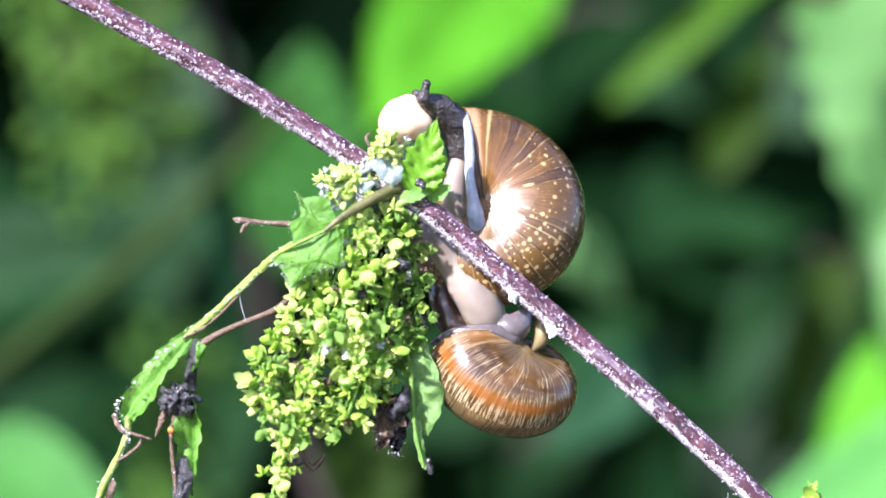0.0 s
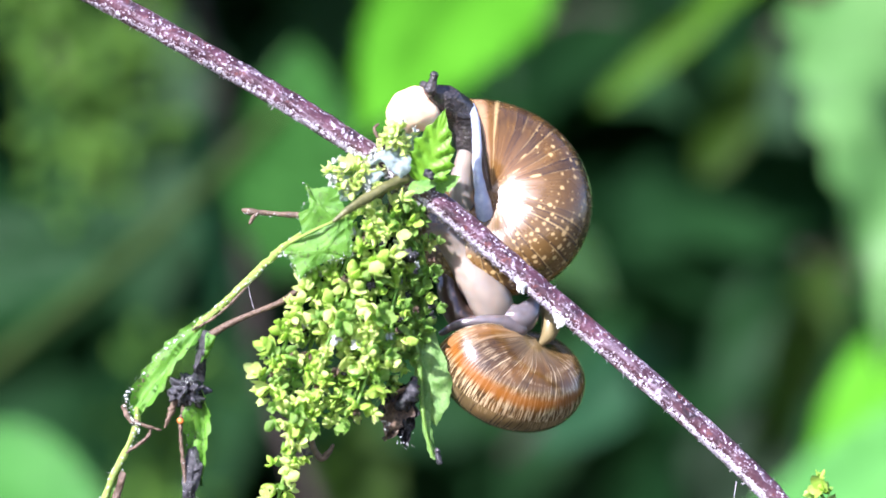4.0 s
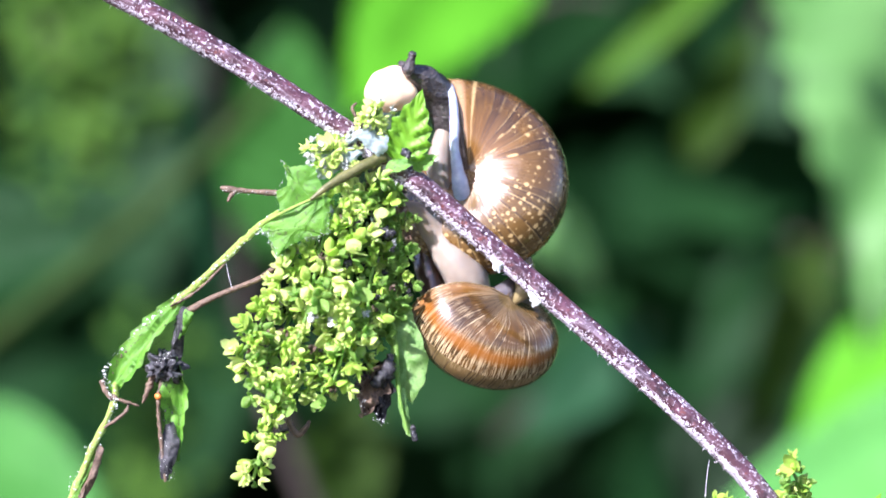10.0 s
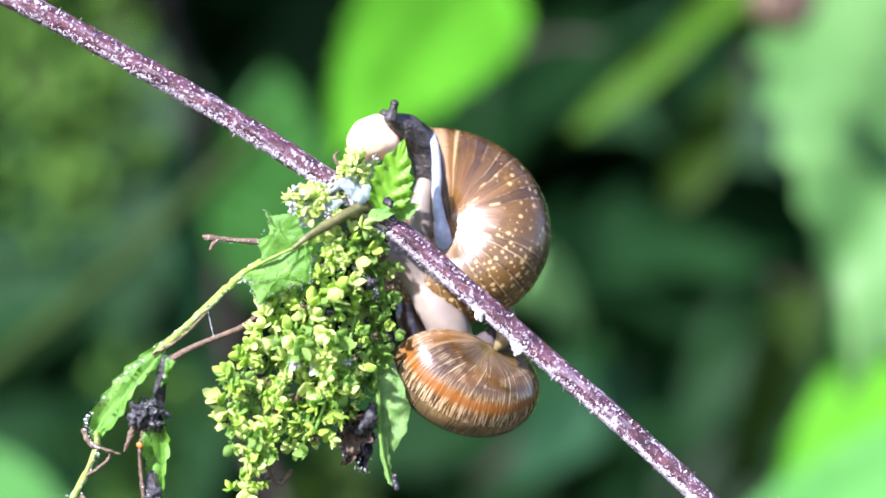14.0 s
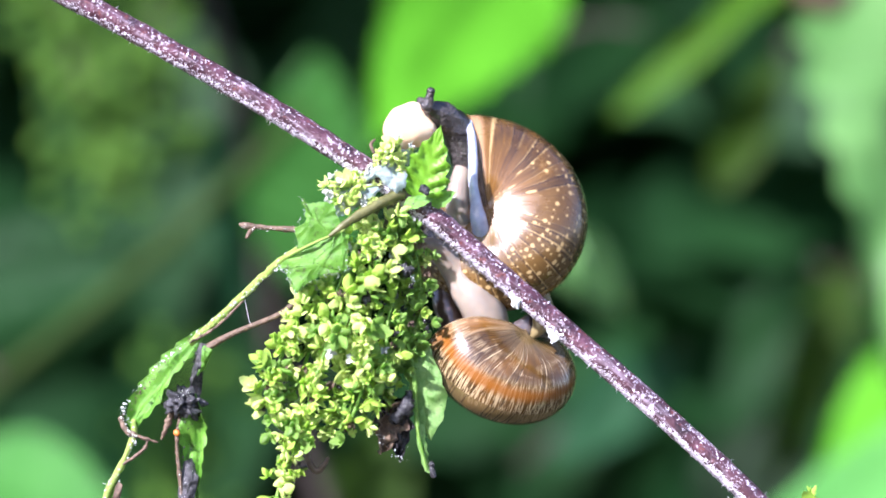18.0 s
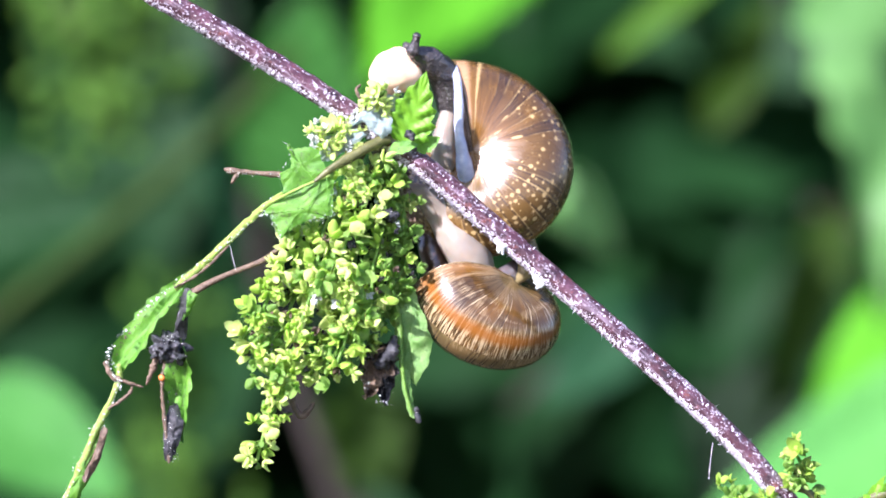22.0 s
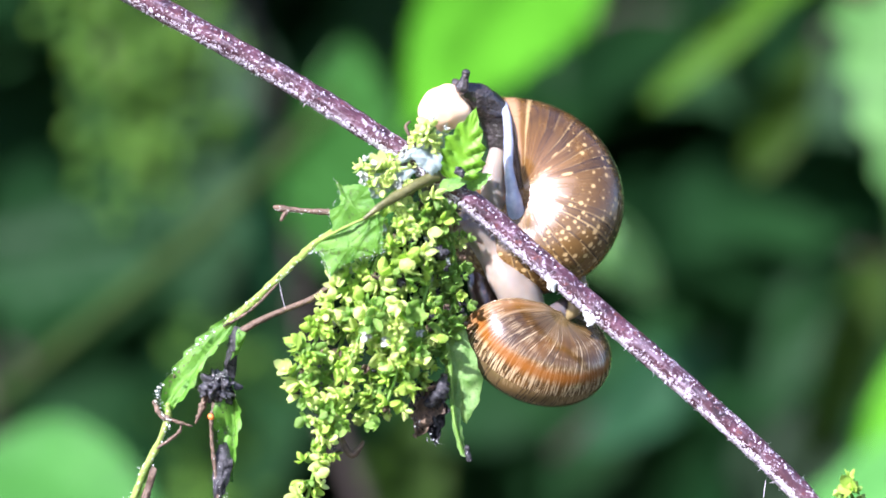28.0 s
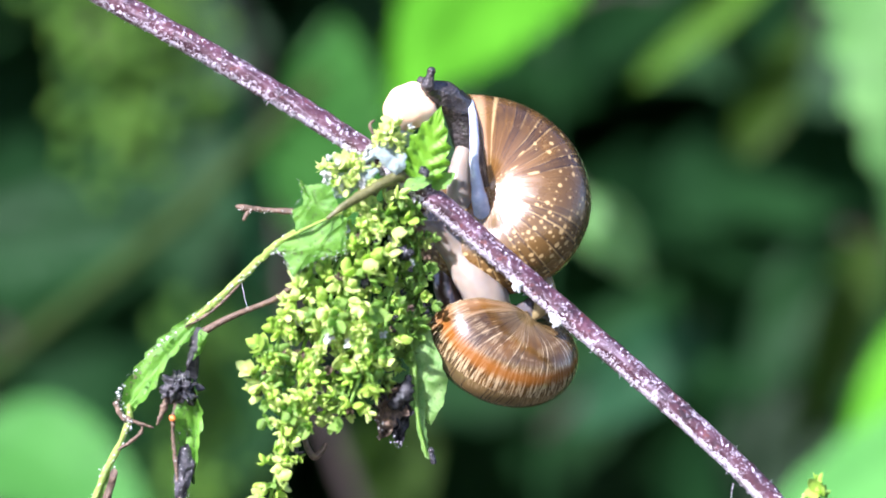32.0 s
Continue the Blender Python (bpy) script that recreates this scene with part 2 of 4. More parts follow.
def shell_shader(name, ground, dark, pale, warm, count, lines, fleck, band=None, dash=0.0, navel=0.5, base_tint=(0.2, 0.15, 0.06), blur=0.1, lip=0.8, gloss=1.6, sweep=0.15, old_tint=(0.12, 0.068, 0.016)):
    """Glossy snail shell on the whorl's own chart: growth lines, rows of flecks, a spiral band, a tinted navel, a pale lip."""
    m, nt, b = shader(name, Roughness=0.4)
    b.inputs["Specular IOR Level"].default_value = 0.0
    b.inputs["Coat Weight"].default_value = 1.0
    b.inputs["Coat IOR"].default_value = gloss
    uv = node(nt, "UVMap").outputs[0]
    xyz = node(nt, "SeparateXYZ", {0: uv})
    along, across = xyz.outputs[0], xyz.outputs[1]

    def mul(p, q):
        return node(nt, "Math", {0: p, 1: q}, operation="MULTIPLY").outputs[0]

    def add(p, q):
        return node(nt, "Math", {0: p, 1: q}, operation="ADD").outputs[0]

    def span(value, low, high, to=1.0):
        return node(nt, "MapRange", {"Value": value, "From Min": low, "From Max": high, "To Min": 0.0, "To Max": to}).outputs[0]

    def growth(per_turn, wobble):
        """Distance to the nearest growth line and a random tone for each strip between two lines."""
        w = add(mul(swept, per_turn), mul(grain(nt, 1.0, 1, (2.5, 3, 1), uv, 0.4), wobble))
        out = []
        for feature in ("DISTANCE_TO_EDGE", "F1"):
            v = nt.nodes.new("ShaderNodeTexVoronoi")
            v.voronoi_dimensions, v.feature = "1D", feature
            v.inputs["Scale"].default_value = 1.0
            nt.links.new(w, v.inputs["W"])
            out.append(v.outputs["Distance" if feature != "F1" else "Color"])
        return out[0], node(nt, "SeparateXYZ", {0: out[1]}).outputs[0]

    swept = add(along, mul(add(across, -0.72), -sweep))
    edge, tone = growth(count, 1.0)
    away_from_lip = mul(span(along, 3.33, 3.24), span(across, 0.72, 0.755))
    edge_fine, tone_fine = growth(count * 3.1, 2.0)
    broad = grain(nt, 1.0, 3, (7, 5, 1), uv, 0.55, 0.3)
    cloud = grain(nt, 1.0, 3, (26, 14, 1), uv, 0.6, 0.4)
    patch = grain(nt, 1.0, 2, (12, 16, 1), uv, 0.55, 0.5)
    c = ramp(nt, add(mul(broad, 0.6), mul(cloud, 0.4)), [(0.38, dark), (0.5, ground), (0.64, warm)])
    c = blend(nt, span(tone, 0.55, 1.0, 0.5), c, dark)
    c = blend(nt, span(tone, 0.45, 0.0, 0.5), c, warm)
    c = blend(nt, span(tone_fine, 0.5, 1.0, 0.35), c, dark)
    c = blend(nt, mul(ramp(nt, edge_fine, [(0.0, (1, 1, 1)), (0.14, (0, 0, 0))]), mul(mul(span(patch, 0.46, 0.62), away_from_lip), lines * 0.4)), c, pale)
    c = blend(nt, mul(span(along, 3.22, 3.02), 0.6), c, old_tint)
    # the navel's own tint, fading outwards
    c = blend(nt, span(across, 0.752, 0.712, navel), c, base_tint)
    c = blend(nt, mul(ramp(nt, edge, [(0.06, (0, 0, 0)), (0.12, (0.8, 0.8, 0.8)), (0.26, (0, 0, 0))]), span(tone, 0.2, 0.6)), c, dark)
    some = mul(span(patch, 0.38, 0.52), span(tone, 0.30, 0.50))
    c = blend(nt, mul(ramp(nt, edge, [(0.03, (1, 1, 1)), (0.10, (0, 0, 0))]), mul(mul(some, away_from_lip), lines)), c, pale)
    # rows of rounded flecks, thicker away from the mouth
    grid = node(nt, "Mapping", {"Vector": uv, "Scale": (58, 42, 1)}).outputs[0]
    bend = node(nt, "MixRGB", {0: 0.4, 1: grid, 2: node(nt, "TexNoise", {"Vector": grid, "Scale": 2.2, "Detail": 3.0}).outputs["Color"]}, blend_type="ADD").outputs[0]
    cell = nt.nodes.new("ShaderNodeTexVoronoi")
    cell.voronoi_dimensions = "2D"
    cell.inputs["Scale"].default_value = 1.0
    cell.inputs["Randomness"].default_value = 0.55
    nt.links.new(bend, cell.inputs["Vector"])
    pick = node(nt, "SeparateXYZ", {0: cell.outputs["Color"]})
    size = node(nt, "MapRange", {"Value": pick.outputs[1], "To Min": 0.12, "To Max": 0.38}).outputs[0]
    spot = node(nt, "Math", {0: size, 1: cell.outputs["Distance"]}, operation="SUBTRACT").outputs[0]
    crowd = add(add(mul(span(along, 3.30, 3.02), 0.62), mul(span(across, 0.80, 0.88), 0.22)), add(mul(broad, 0.6), -0.26))
    chosen = span(node(nt, "Math", {0: crowd, 1: pick.outputs[0]}, operation="SUBTRACT").outputs[0], 0.0, 0.04)
    c = blend(nt, mul(mul(span(spot, 0.0, 0.12), chosen), fleck), c, pale)
    # broken pale dashes along the growth lines
    dashes = grain(nt, 1.0, 2, (300, 8, 1), uv, 0.65, 0.15)
    c = blend(nt, mul(mul(ramp(nt, dashes, [(0.50, (0, 0, 0)), (0.56, (1, 1, 1))]), add(mul(span(across, 0.84, 0.93), 0.8), mul(span(patch, 0.45, 0.6), 0.3))), dash), c, pale)
    if band:
        middle, wide, tint = band
        away = node(nt, "Math", {0: add(across, -middle)}, operation="ABSOLUTE").outputs[0]
        c = blend(nt, span(add(away, mul(add(cloud, -0.5), 0.016)), wide * 1.2, wide * 0.3, 0.85), c, tint)
    c = blend(nt, span(along, 3.366, 3.378, lip), c, (0.40, 0.24, 0.12))
    c = blend(nt, mul(span(along, 3.345, 3.349), span(along, 3.356, 3.352, lip)), c, pale)
    nt.links.new(c, b.inputs["Base Color"])
    nt.links.new(node(nt, "MapRange", {"Value": cloud, "From Min": 0.3, "From Max": 0.7, "To Min": blur * 0.6, "To Max": blur * 1.4}).outputs[0], b.inputs["Coat Roughness"])
    ribs = add(add(mul(span(edge, 0.0, 0.2), 0.7), mul(span(edge_fine, 0.0, 0.3), 0.3)), mul(cloud, 0.8))
    relief(nt, b, ribs, 0.00002, 0.4)
    coat = node(nt, "Bump", {"Height": ribs, "Distance": 0.000006, "Strength": 0.5})
    nt.links.new(coat.outputs[0], b.inputs["Coat Normal"])
    return m


def flesh(name, dark, light, rough, scale, deep, soft=0.3, wet=0.5):
    m, nt, b = shader(name, Roughness=rough)
    b.inputs["Specular IOR Level"].default_value = 0.3
    b.inputs["Subsurface Weight"].default_value = soft
    b.inputs["Subsurface Radius"].default_value = (1.0, 0.6, 0.4)
    b.inputs["Subsurface Scale"].default_value = 0.0012
    b.inputs["Coat Weight"].default_value = wet
    b.inputs["Coat Roughness"].default_value = 0.08
    g = grain(nt, scale * 0.3, 3)
    cells = node(nt, "TexVoronoi", {"Vector": node(nt, "TexCoord").outputs["Object"], "Scale": scale}).outputs["Distance"]
    c = ramp(nt, g, [(0.3, dark), (0.7, light)])
    c = blend(nt, ramp(nt, cells, [(0.25, (0, 0, 0)), (0.75, (0.5, 0.5, 0.5))]), c, dark)
    nt.links.new(c, b.inputs["Base Color"])
    relief(nt, b, node(nt, "Math", {0: 1.0, 1: cells}, operation="SUBTRACT").outputs[0], deep, 0.7)
    return m


def plain(name, dark, light, rough, scale, deep=0.0001, shine=0.5):
    m, nt, b = shader(name, Roughness=rough)
    b.inputs["Specular IOR Level"].default_value = shine
    g = grain(nt, scale, 5, rough=0.65)
    nt.links.new(ramp(nt, g, [(0.3, dark), (0.7, light)]), b.inputs["Base Color"])
    relief(nt, b, g, deep, 0.7)
    return m


STEM = stem_shader()
HAIR = shader("plant_hair", Base_Color=(0.78, 0.75, 0.82, 1), Roughness=0.25)[0]
HAIR.node_tree.nodes["Principled BSDF"].inputs["Transmission Weight"].default_value = 0.3
SHELL_A = shell_shader("shell_brown_flecked", (0.078, 0.042, 0.015), (0.030, 0.017, 0.011), (0.40, 0.285, 0.12), (0.145, 0.072, 0.013), 36, 0.62, 0.95, None, 0.0, 0.6, (0.21, 0.095, 0.014), 0.25, gloss=1.65)
SHELL_B = shell_shader("shell_streaked", (0.072, 0.040, 0.013), (0.028, 0.016, 0.008), (0.52, 0.41, 0.23), (0.13, 0.060, 0.011), 46, 0.95, 0.0, (0.915, 0.032, (0.19, 0.066, 0.007)), 0.75, 0.55, (0.17, 0.125, 0.05), 0.17, 0.2)
CALLUS = plain("pale_olive_shell", (0.13, 0.10, 0.04), (0.24, 0.20, 0.095), 0.25, 500, 0.00003)
LIP = flesh("mantle_collar", (0.26, 0.31, 0.42), (0.46, 0.52, 0.62), 0.25, 1500, 0.00005, 0.3, 0.9)
HEAD = flesh("dark_snail_skin", (0.018, 0.016, 0.016), (0.080, 0.070, 0.066), 0.35, 2600, 0.00022, 0.1, 0.7)
FOOT = flesh("pale_snail_skin", (0.20, 0.175, 0.145), (0.37, 0.315, 0.245), 0.3, 500, 0.00003, 0.6, 0.5)
BULGE = flesh("cream_flesh", (0.70, 0.48, 0.30), (0.90, 0.75, 0.58), 0.3, 300, 0.00003, 0.5, 0.5)
WET = flesh("brown_wet_skin", (0.036, 0.020, 0.013), (0.115, 0.068, 0.047), 0.3, 700, 0.00006, 0.3, 1.0)
VEIL = flesh("violet_mantle", (0.085, 0.076, 0.076), (0.165, 0.150, 0.155), 0.2, 800, 0.00002, 0.6, 0.9)
FRESH = leaf_shader("fresh_leaf", (0.11, 0.32, 0.014), (0.26, 0.56, 0.045), 900, 0.36, 0.4, (0.38, 0.75, 0.06))
OLD = leaf_shader("chewed_leaf", (0.055, 0.21, 0.016), (0.22, 0.50, 0.055), 700, 0.4, 0.35, (0.3, 0.62, 0.07), spots=(0.07, 0.09, 0.035), deep=0.0003, shine=0.5)
PALE_LEAF = leaf_shader("pale_leaf", (0.11, 0.32, 0.05), (0.42, 0.62, 0.22), 900, 0.4, 0.4, (0.4, 0.65, 0.14), spots=(0.08, 0.21, 0.045), deep=0.0003, shine=0.5)
FLOWER = leaf_shader("flower_tissue", (0.34, 0.60, 0.05), (0.68, 0.85, 0.20), 1500, 0.32, 0.5, (0.57, 0.82, 0.15), deep=0.00025, shine=0.7)
# Dimmer copy of the flower green, with shade in the colour.
FLOWER_DIM = leaf_shader("shaded_green_tissue", (0.17, 0.38, 0.05), (0.42, 0.63, 0.15), 1500, 0.32, 0.5, (0.30, 0.62, 0.10), spots=(0.10, 0.14, 0.04), deep=0.00025, shine=0.7)
FLOWER_PALE = leaf_shader("pale_flower_tissue", (0.60, 0.80, 0.17), (0.88, 0.95, 0.48), 1500, 0.32, 0.5, (0.74, 0.88, 0.30), deep=0.0002, shine=0.7)
VEIN = leaf_shader("rough_vein", (0.20, 0.36, 0.05), (0.52, 0.66, 0.16), 1400, 0.45, 0.25, (0.45, 0.65, 0.14), spots=(0.20, 0.17, 0.07), deep=0.0004, shine=0.4)
TWIG = plain("green_brown_stalk", (0.045, 0.054, 0.014), (0.135, 0.135, 0.042), 0.45, 900, 0.0003)
DRY = plain("dry_brown_tissue", (0.030, 0.020, 0.012), (0.20, 0.135, 0.085), 0.5, 2600, 0.0003)
BLACK = plain("blackened_tissue", (0.005, 0.006, 0.008), (0.065, 0.066, 0.07), 0.2, 2800, 0.0004)
DOWN = plain("pale_fluff", (0.38, 0.44, 0.36), (0.68, 0.72, 0.68), 0.6, 1800, 0.0002)
ORANGE = plain("orange_speck", (0.5, 0.12, 0.02), (0.7, 0.22, 0.04), 0.4, 2000)
WEB = leaf_shader("white_webbing", (0.24, 0.36, 0.36), (0.56, 0.66, 0.66), 1300, 0.3, 0.45, (0.65, 0.75, 0.75), spots=(0.66, 0.72, 0.24), deep=0.0004)
SILK = shader("spider_silk", Base_Color=(0.8, 0.82, 0.85, 1), Roughness=0.3)[0]
# Lit and shaded copies of nettle leaf: light and shade sit in the greens.
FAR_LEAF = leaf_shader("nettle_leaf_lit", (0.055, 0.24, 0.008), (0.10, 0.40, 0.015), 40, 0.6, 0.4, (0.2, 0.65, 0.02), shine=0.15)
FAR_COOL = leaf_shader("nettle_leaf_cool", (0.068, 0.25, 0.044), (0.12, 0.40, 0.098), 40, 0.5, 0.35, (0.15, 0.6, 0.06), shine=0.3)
FAR_OCHRE = leaf_shader("nettle_leaf_yellowing", (0.025, 0.078, 0.002), (0.056, 0.158, 0.004), 40, 0.6, 0.3, (0.2, 0.5, 0.02), shine=0.15)
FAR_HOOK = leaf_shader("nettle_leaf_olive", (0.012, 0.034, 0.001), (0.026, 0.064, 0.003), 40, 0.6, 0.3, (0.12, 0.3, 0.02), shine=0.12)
# Paler green puts part of the sky sheen into the base colour.
FAR_PALE = leaf_shader("nettle_leaf_pale_sheen", (0.056, 0.168, 0.036), (0.135, 0.285, 0.085), 40, 0.5, 0.25, (0.2, 0.5, 0.06), shine=0.3)
FAR_SOFT = leaf_shader("nettle_leaf_soft", (0.027, 0.125, 0.020), (0.054, 0.205, 0.036), 40, 0.55, 0.3, (0.12, 0.5, 0.05), shine=0.2)
# Low base colours stand in for shade on the next four.
FAR_GREY = leaf_shader("nettle_leaf_grey_shade", (0.009, 0.022, 0.010), (0.021, 0.042, 0.019), 50, 0.6, 0.15, (0.06, 0.15, 0.05), shine=0.12)
FAR_MID = leaf_shader("nettle_leaf_half_shade", (0.005, 0.034, 0.012), (0.012, 0.060, 0.021), 30, 0.6, 0.2, (0.04, 0.25, 0.03), shine=0.12)
FAR_DARK = leaf_shader("nettle_leaf_deep_shade", (0.0032, 0.021, 0.005), (0.0105, 0.047, 0.011), 30, 0.6, 0.15, (0.03, 0.15, 0.02), shine=0.10)
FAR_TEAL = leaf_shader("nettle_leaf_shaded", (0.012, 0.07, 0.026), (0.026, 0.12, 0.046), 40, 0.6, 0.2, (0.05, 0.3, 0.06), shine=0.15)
FAR_STEM = plain("nettle_stem_far", (0.020, 0.016, 0.014), (0.048, 0.038, 0.032), 0.7, 120, shine=0.2)
FAR_OLIVE = leaf_shader("nettle_flower_far", (0.05, 0.13, 0.014), (0.11, 0.24, 0.035), 60, 0.6, 0.3, (0.15, 0.35, 0.03), shine=0.15)
FAR_OLD_STEM = plain("nettle_stem_olive", (0.012, 0.027, 0.004), (0.026, 0.049, 0.010), 0.8, 120, shine=0.1)
SOIL = plain("leaf_litter_soil", (0.012, 0.014, 0.006), (0.04, 0.042, 0.018), 0.9, 14, 0.01)

# ---- the ground and the thicket behind ----
bm = bmesh.new()
bmesh.ops.create_grid(bm, x_segments=40, y_segments=40, size=60)
for v in bm.verts:
    v.co.z = 0.03 * noise.noise(v.co * 0.4)
setting("ground", bm, SOIL, "dark soil with leaf litter under the nettles", "ground")


def thicket(name, count, box, size, material, label, seed):
    """Many loose nettle leaves filling a box of space."""
    r = random.Random(seed)
    bm = bmesh.new()
    for _ in range(count):
        p = Vector([r.uniform(a, b) for a, b in box])
        way = Vector((r.uniform(-1, 1), r.uniform(-0.7, 0.5), r.uniform(-1, 0.15))).normalized()
        long = r.uniform(*size)
        face = Vector((r.uniform(-0.6, 0.6), r.uniform(-1, -0.3), r.uniform(0.1, 0.8)))
        leaf(p, p + way * long, long * r.uniform(0.5, 0.65), face, teeth=3, across=1, tooth=0.2, fold=0.3, bm=bm)
    return setting(name, bm, material, label, "foliage", kind="stuff")


# The dark green of thicket and hedge carries the deep shade in itself.
thicket("nettle_thicket", 2400, ((-0.5, 0.5), (0.62, 1.15), (0.35, 1.05)), (0.07, 0.12), FAR_DARK, "dense nettle leaves with deep shade in their dark green", 11)
thicket("nettle_hedge", 2600, ((-2.0, 2.0), (1.15, 1.7), (0.0, 1.9)), (0.12, 0.2), FAR_DARK, "hedge of nettles farther back with shade in its dark green", 13)
# Unseen leaves added overhead to keep the sun off the thicket.
thicket("nettle_canopy", 2600, ((-1.1, 0.45), (0.52, 1.2), (0.90, 1.5)), (0.08, 0.13), FAR_DARK, "unseen dark green nettle leaves added overhead to block sun", 12)


def far_leaf(t, start, base, tip, wide, face, material, curl=0.08, swell=0.36, stalk=0.0012):
    l = part("leaf", leaf(V(*base), V(*tip), wide * U * (1 + base[2] / REACH), face, teeth=9, across=5, fold=0.2, droop=curl, wavy=0.10, swell=swell, seed=base[0] * 0.01), material, t)
    part("stalk", tube([V(*start), (V(*start) + V(*base)) / 2 + Vector((0, 0, 0.003)), V(*base)], [stalk] * 3, n=6, steps=3), FAR_STEM, l)
    return l


def far_plant(stem, radius, leaves, label, skin=None):
    """A nettle behind: a stem with its leaves, each with a short stalk."""
    base = V(*stem[0])
    t = thing("nettle_plant", base, label, "plant", "nettles behind")
    part("stem", tube([V(*p) for p in stem], [radius] * len(stem), n=10, steps=5), skin or FAR_STEM, t)
    for row in leaves:
        far_leaf(t, *row)
    return t


LOW = 6100
far_plant([(930, LOW, 480), (915, 1500, 480), (915, 700, 475), (925, 300, 470), (960, -400, 455)], 0.0012, [
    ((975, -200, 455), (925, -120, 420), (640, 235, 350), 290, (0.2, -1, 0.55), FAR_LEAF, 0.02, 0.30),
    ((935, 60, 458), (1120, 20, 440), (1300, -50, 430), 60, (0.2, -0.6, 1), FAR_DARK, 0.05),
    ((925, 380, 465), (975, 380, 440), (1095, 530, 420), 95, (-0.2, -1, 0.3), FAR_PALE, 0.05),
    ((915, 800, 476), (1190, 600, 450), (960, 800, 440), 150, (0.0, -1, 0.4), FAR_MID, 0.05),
], "nettle with a broad sunlit bright green leaf", FAR_DARK)
right = far_plant([(2100, LOW, 420), (2000, 1500, 420), (1880, 700, 420), (1760, -100, 420), (1700, -500, 420)], 0.0025, [
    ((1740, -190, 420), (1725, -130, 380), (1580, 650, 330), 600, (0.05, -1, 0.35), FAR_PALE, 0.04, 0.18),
    ((1720, -320, 420), (1500, -170, 400), (1215, 45, 380), 72, (0.5, -0.8, 0.9), FAR_OCHRE, 0.05, 0.45),
    ((1700, -400, 420), (1330, -20, 410), (1058, 188, 410), 54, (0.5, -1, 0.8), FAR_OCHRE, 0.05, 0.45),
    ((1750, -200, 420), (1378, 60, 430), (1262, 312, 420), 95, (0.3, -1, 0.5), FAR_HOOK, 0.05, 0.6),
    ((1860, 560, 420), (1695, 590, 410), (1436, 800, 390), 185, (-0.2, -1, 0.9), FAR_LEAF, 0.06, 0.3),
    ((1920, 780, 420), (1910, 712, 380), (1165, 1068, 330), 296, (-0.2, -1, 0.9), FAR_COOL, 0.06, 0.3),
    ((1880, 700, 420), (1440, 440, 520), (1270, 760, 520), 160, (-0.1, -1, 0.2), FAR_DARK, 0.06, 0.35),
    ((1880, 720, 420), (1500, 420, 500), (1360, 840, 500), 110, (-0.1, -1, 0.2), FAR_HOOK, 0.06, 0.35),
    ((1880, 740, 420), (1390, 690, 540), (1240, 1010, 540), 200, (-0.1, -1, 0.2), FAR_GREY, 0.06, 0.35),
], "nettle with large pale green toothed leaves in the sun")
far_plant([(-160, LOW, 420), (-100, 1500, 420), (-60, 900, 420), (-180, 300, 425), (-240, -300, 430)], 0.0024, [
    ((-90, 760, 420), (-120, 800, 400), (212, 940, 350), 250, (0.0, -1, 0.7), FAR_SOFT, 0.08),
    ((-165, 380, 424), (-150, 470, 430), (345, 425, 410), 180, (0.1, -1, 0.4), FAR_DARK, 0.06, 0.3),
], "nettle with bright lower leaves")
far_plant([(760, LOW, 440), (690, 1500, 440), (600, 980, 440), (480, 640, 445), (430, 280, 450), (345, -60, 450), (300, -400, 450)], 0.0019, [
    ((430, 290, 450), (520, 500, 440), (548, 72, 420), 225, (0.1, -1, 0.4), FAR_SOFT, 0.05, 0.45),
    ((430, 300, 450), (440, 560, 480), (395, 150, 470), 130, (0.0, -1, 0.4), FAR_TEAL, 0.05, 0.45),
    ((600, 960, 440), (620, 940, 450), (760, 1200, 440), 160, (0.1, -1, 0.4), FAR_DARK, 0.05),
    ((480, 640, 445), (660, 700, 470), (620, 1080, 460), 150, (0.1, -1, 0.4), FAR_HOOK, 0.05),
], "nettle with a brownish stem and shade-coloured leaves")
far_plant([(-700, LOW, 404), (-500, 1400, 404), (-280, 900, 404), (-10, 655, 404), (250, 440, 404), (440, 262, 404), (520, 180, 410)], 0.0020, [
    ((-20, 660, 455), (-60, 620, 470), (-230, 560, 450), 150, (0.1, -1, 0.4), FAR_DARK, 0.05),
], "leaning brownish nettle stem", FAR_OLD_STEM)


def far_flowers(line, count, spread, size, label, seed):
    """A drooping string of small flowers, out in the thicket."""
    r = random.Random(seed)
    pts = catmull([V(*p) for p in line], 12)
    t = thing("nettle_flowers", pts[0], label, "flowers", "flower strings behind")
    part("stalk", tube([V(*p) for p in line], [0.0008] * len(line), n=6, steps=4), FAR_STEM, t)
    bm = bmesh.new()
    for _ in range(count):
        p = r.choice(pts) + Vector([r.gauss(0, spread) for _ in range(3)])
        blob(p, (size * r.uniform(0.6, 1.3), size, size * r.uniform(0.6, 1.2)), 0.3, 500, 1, bm=bm)
    tagged(part("blossom", bm, FAR_OLIVE, t), kind="stuff")
    return t


far_flowers([(90, -120, 430), (100, 20, 425), (145, 160, 420), (190, 320, 420)], 230, 0.0062, 0.0022, "olive green nettle flowers on a drooping string", 3)
far_flowers([(280, -150, 440), (265, 20, 430), (245, 140, 425), (225, 240, 425)], 110, 0.005, 0.0022, "olive green nettle flowers on a drooping string", 4)
far_flowers([(330, 650, 470), (300, 800, 470), (310, 1000, 470)], 160, 0.006, 0.0022, "olive green nettle flowers on a drooping string", 6)

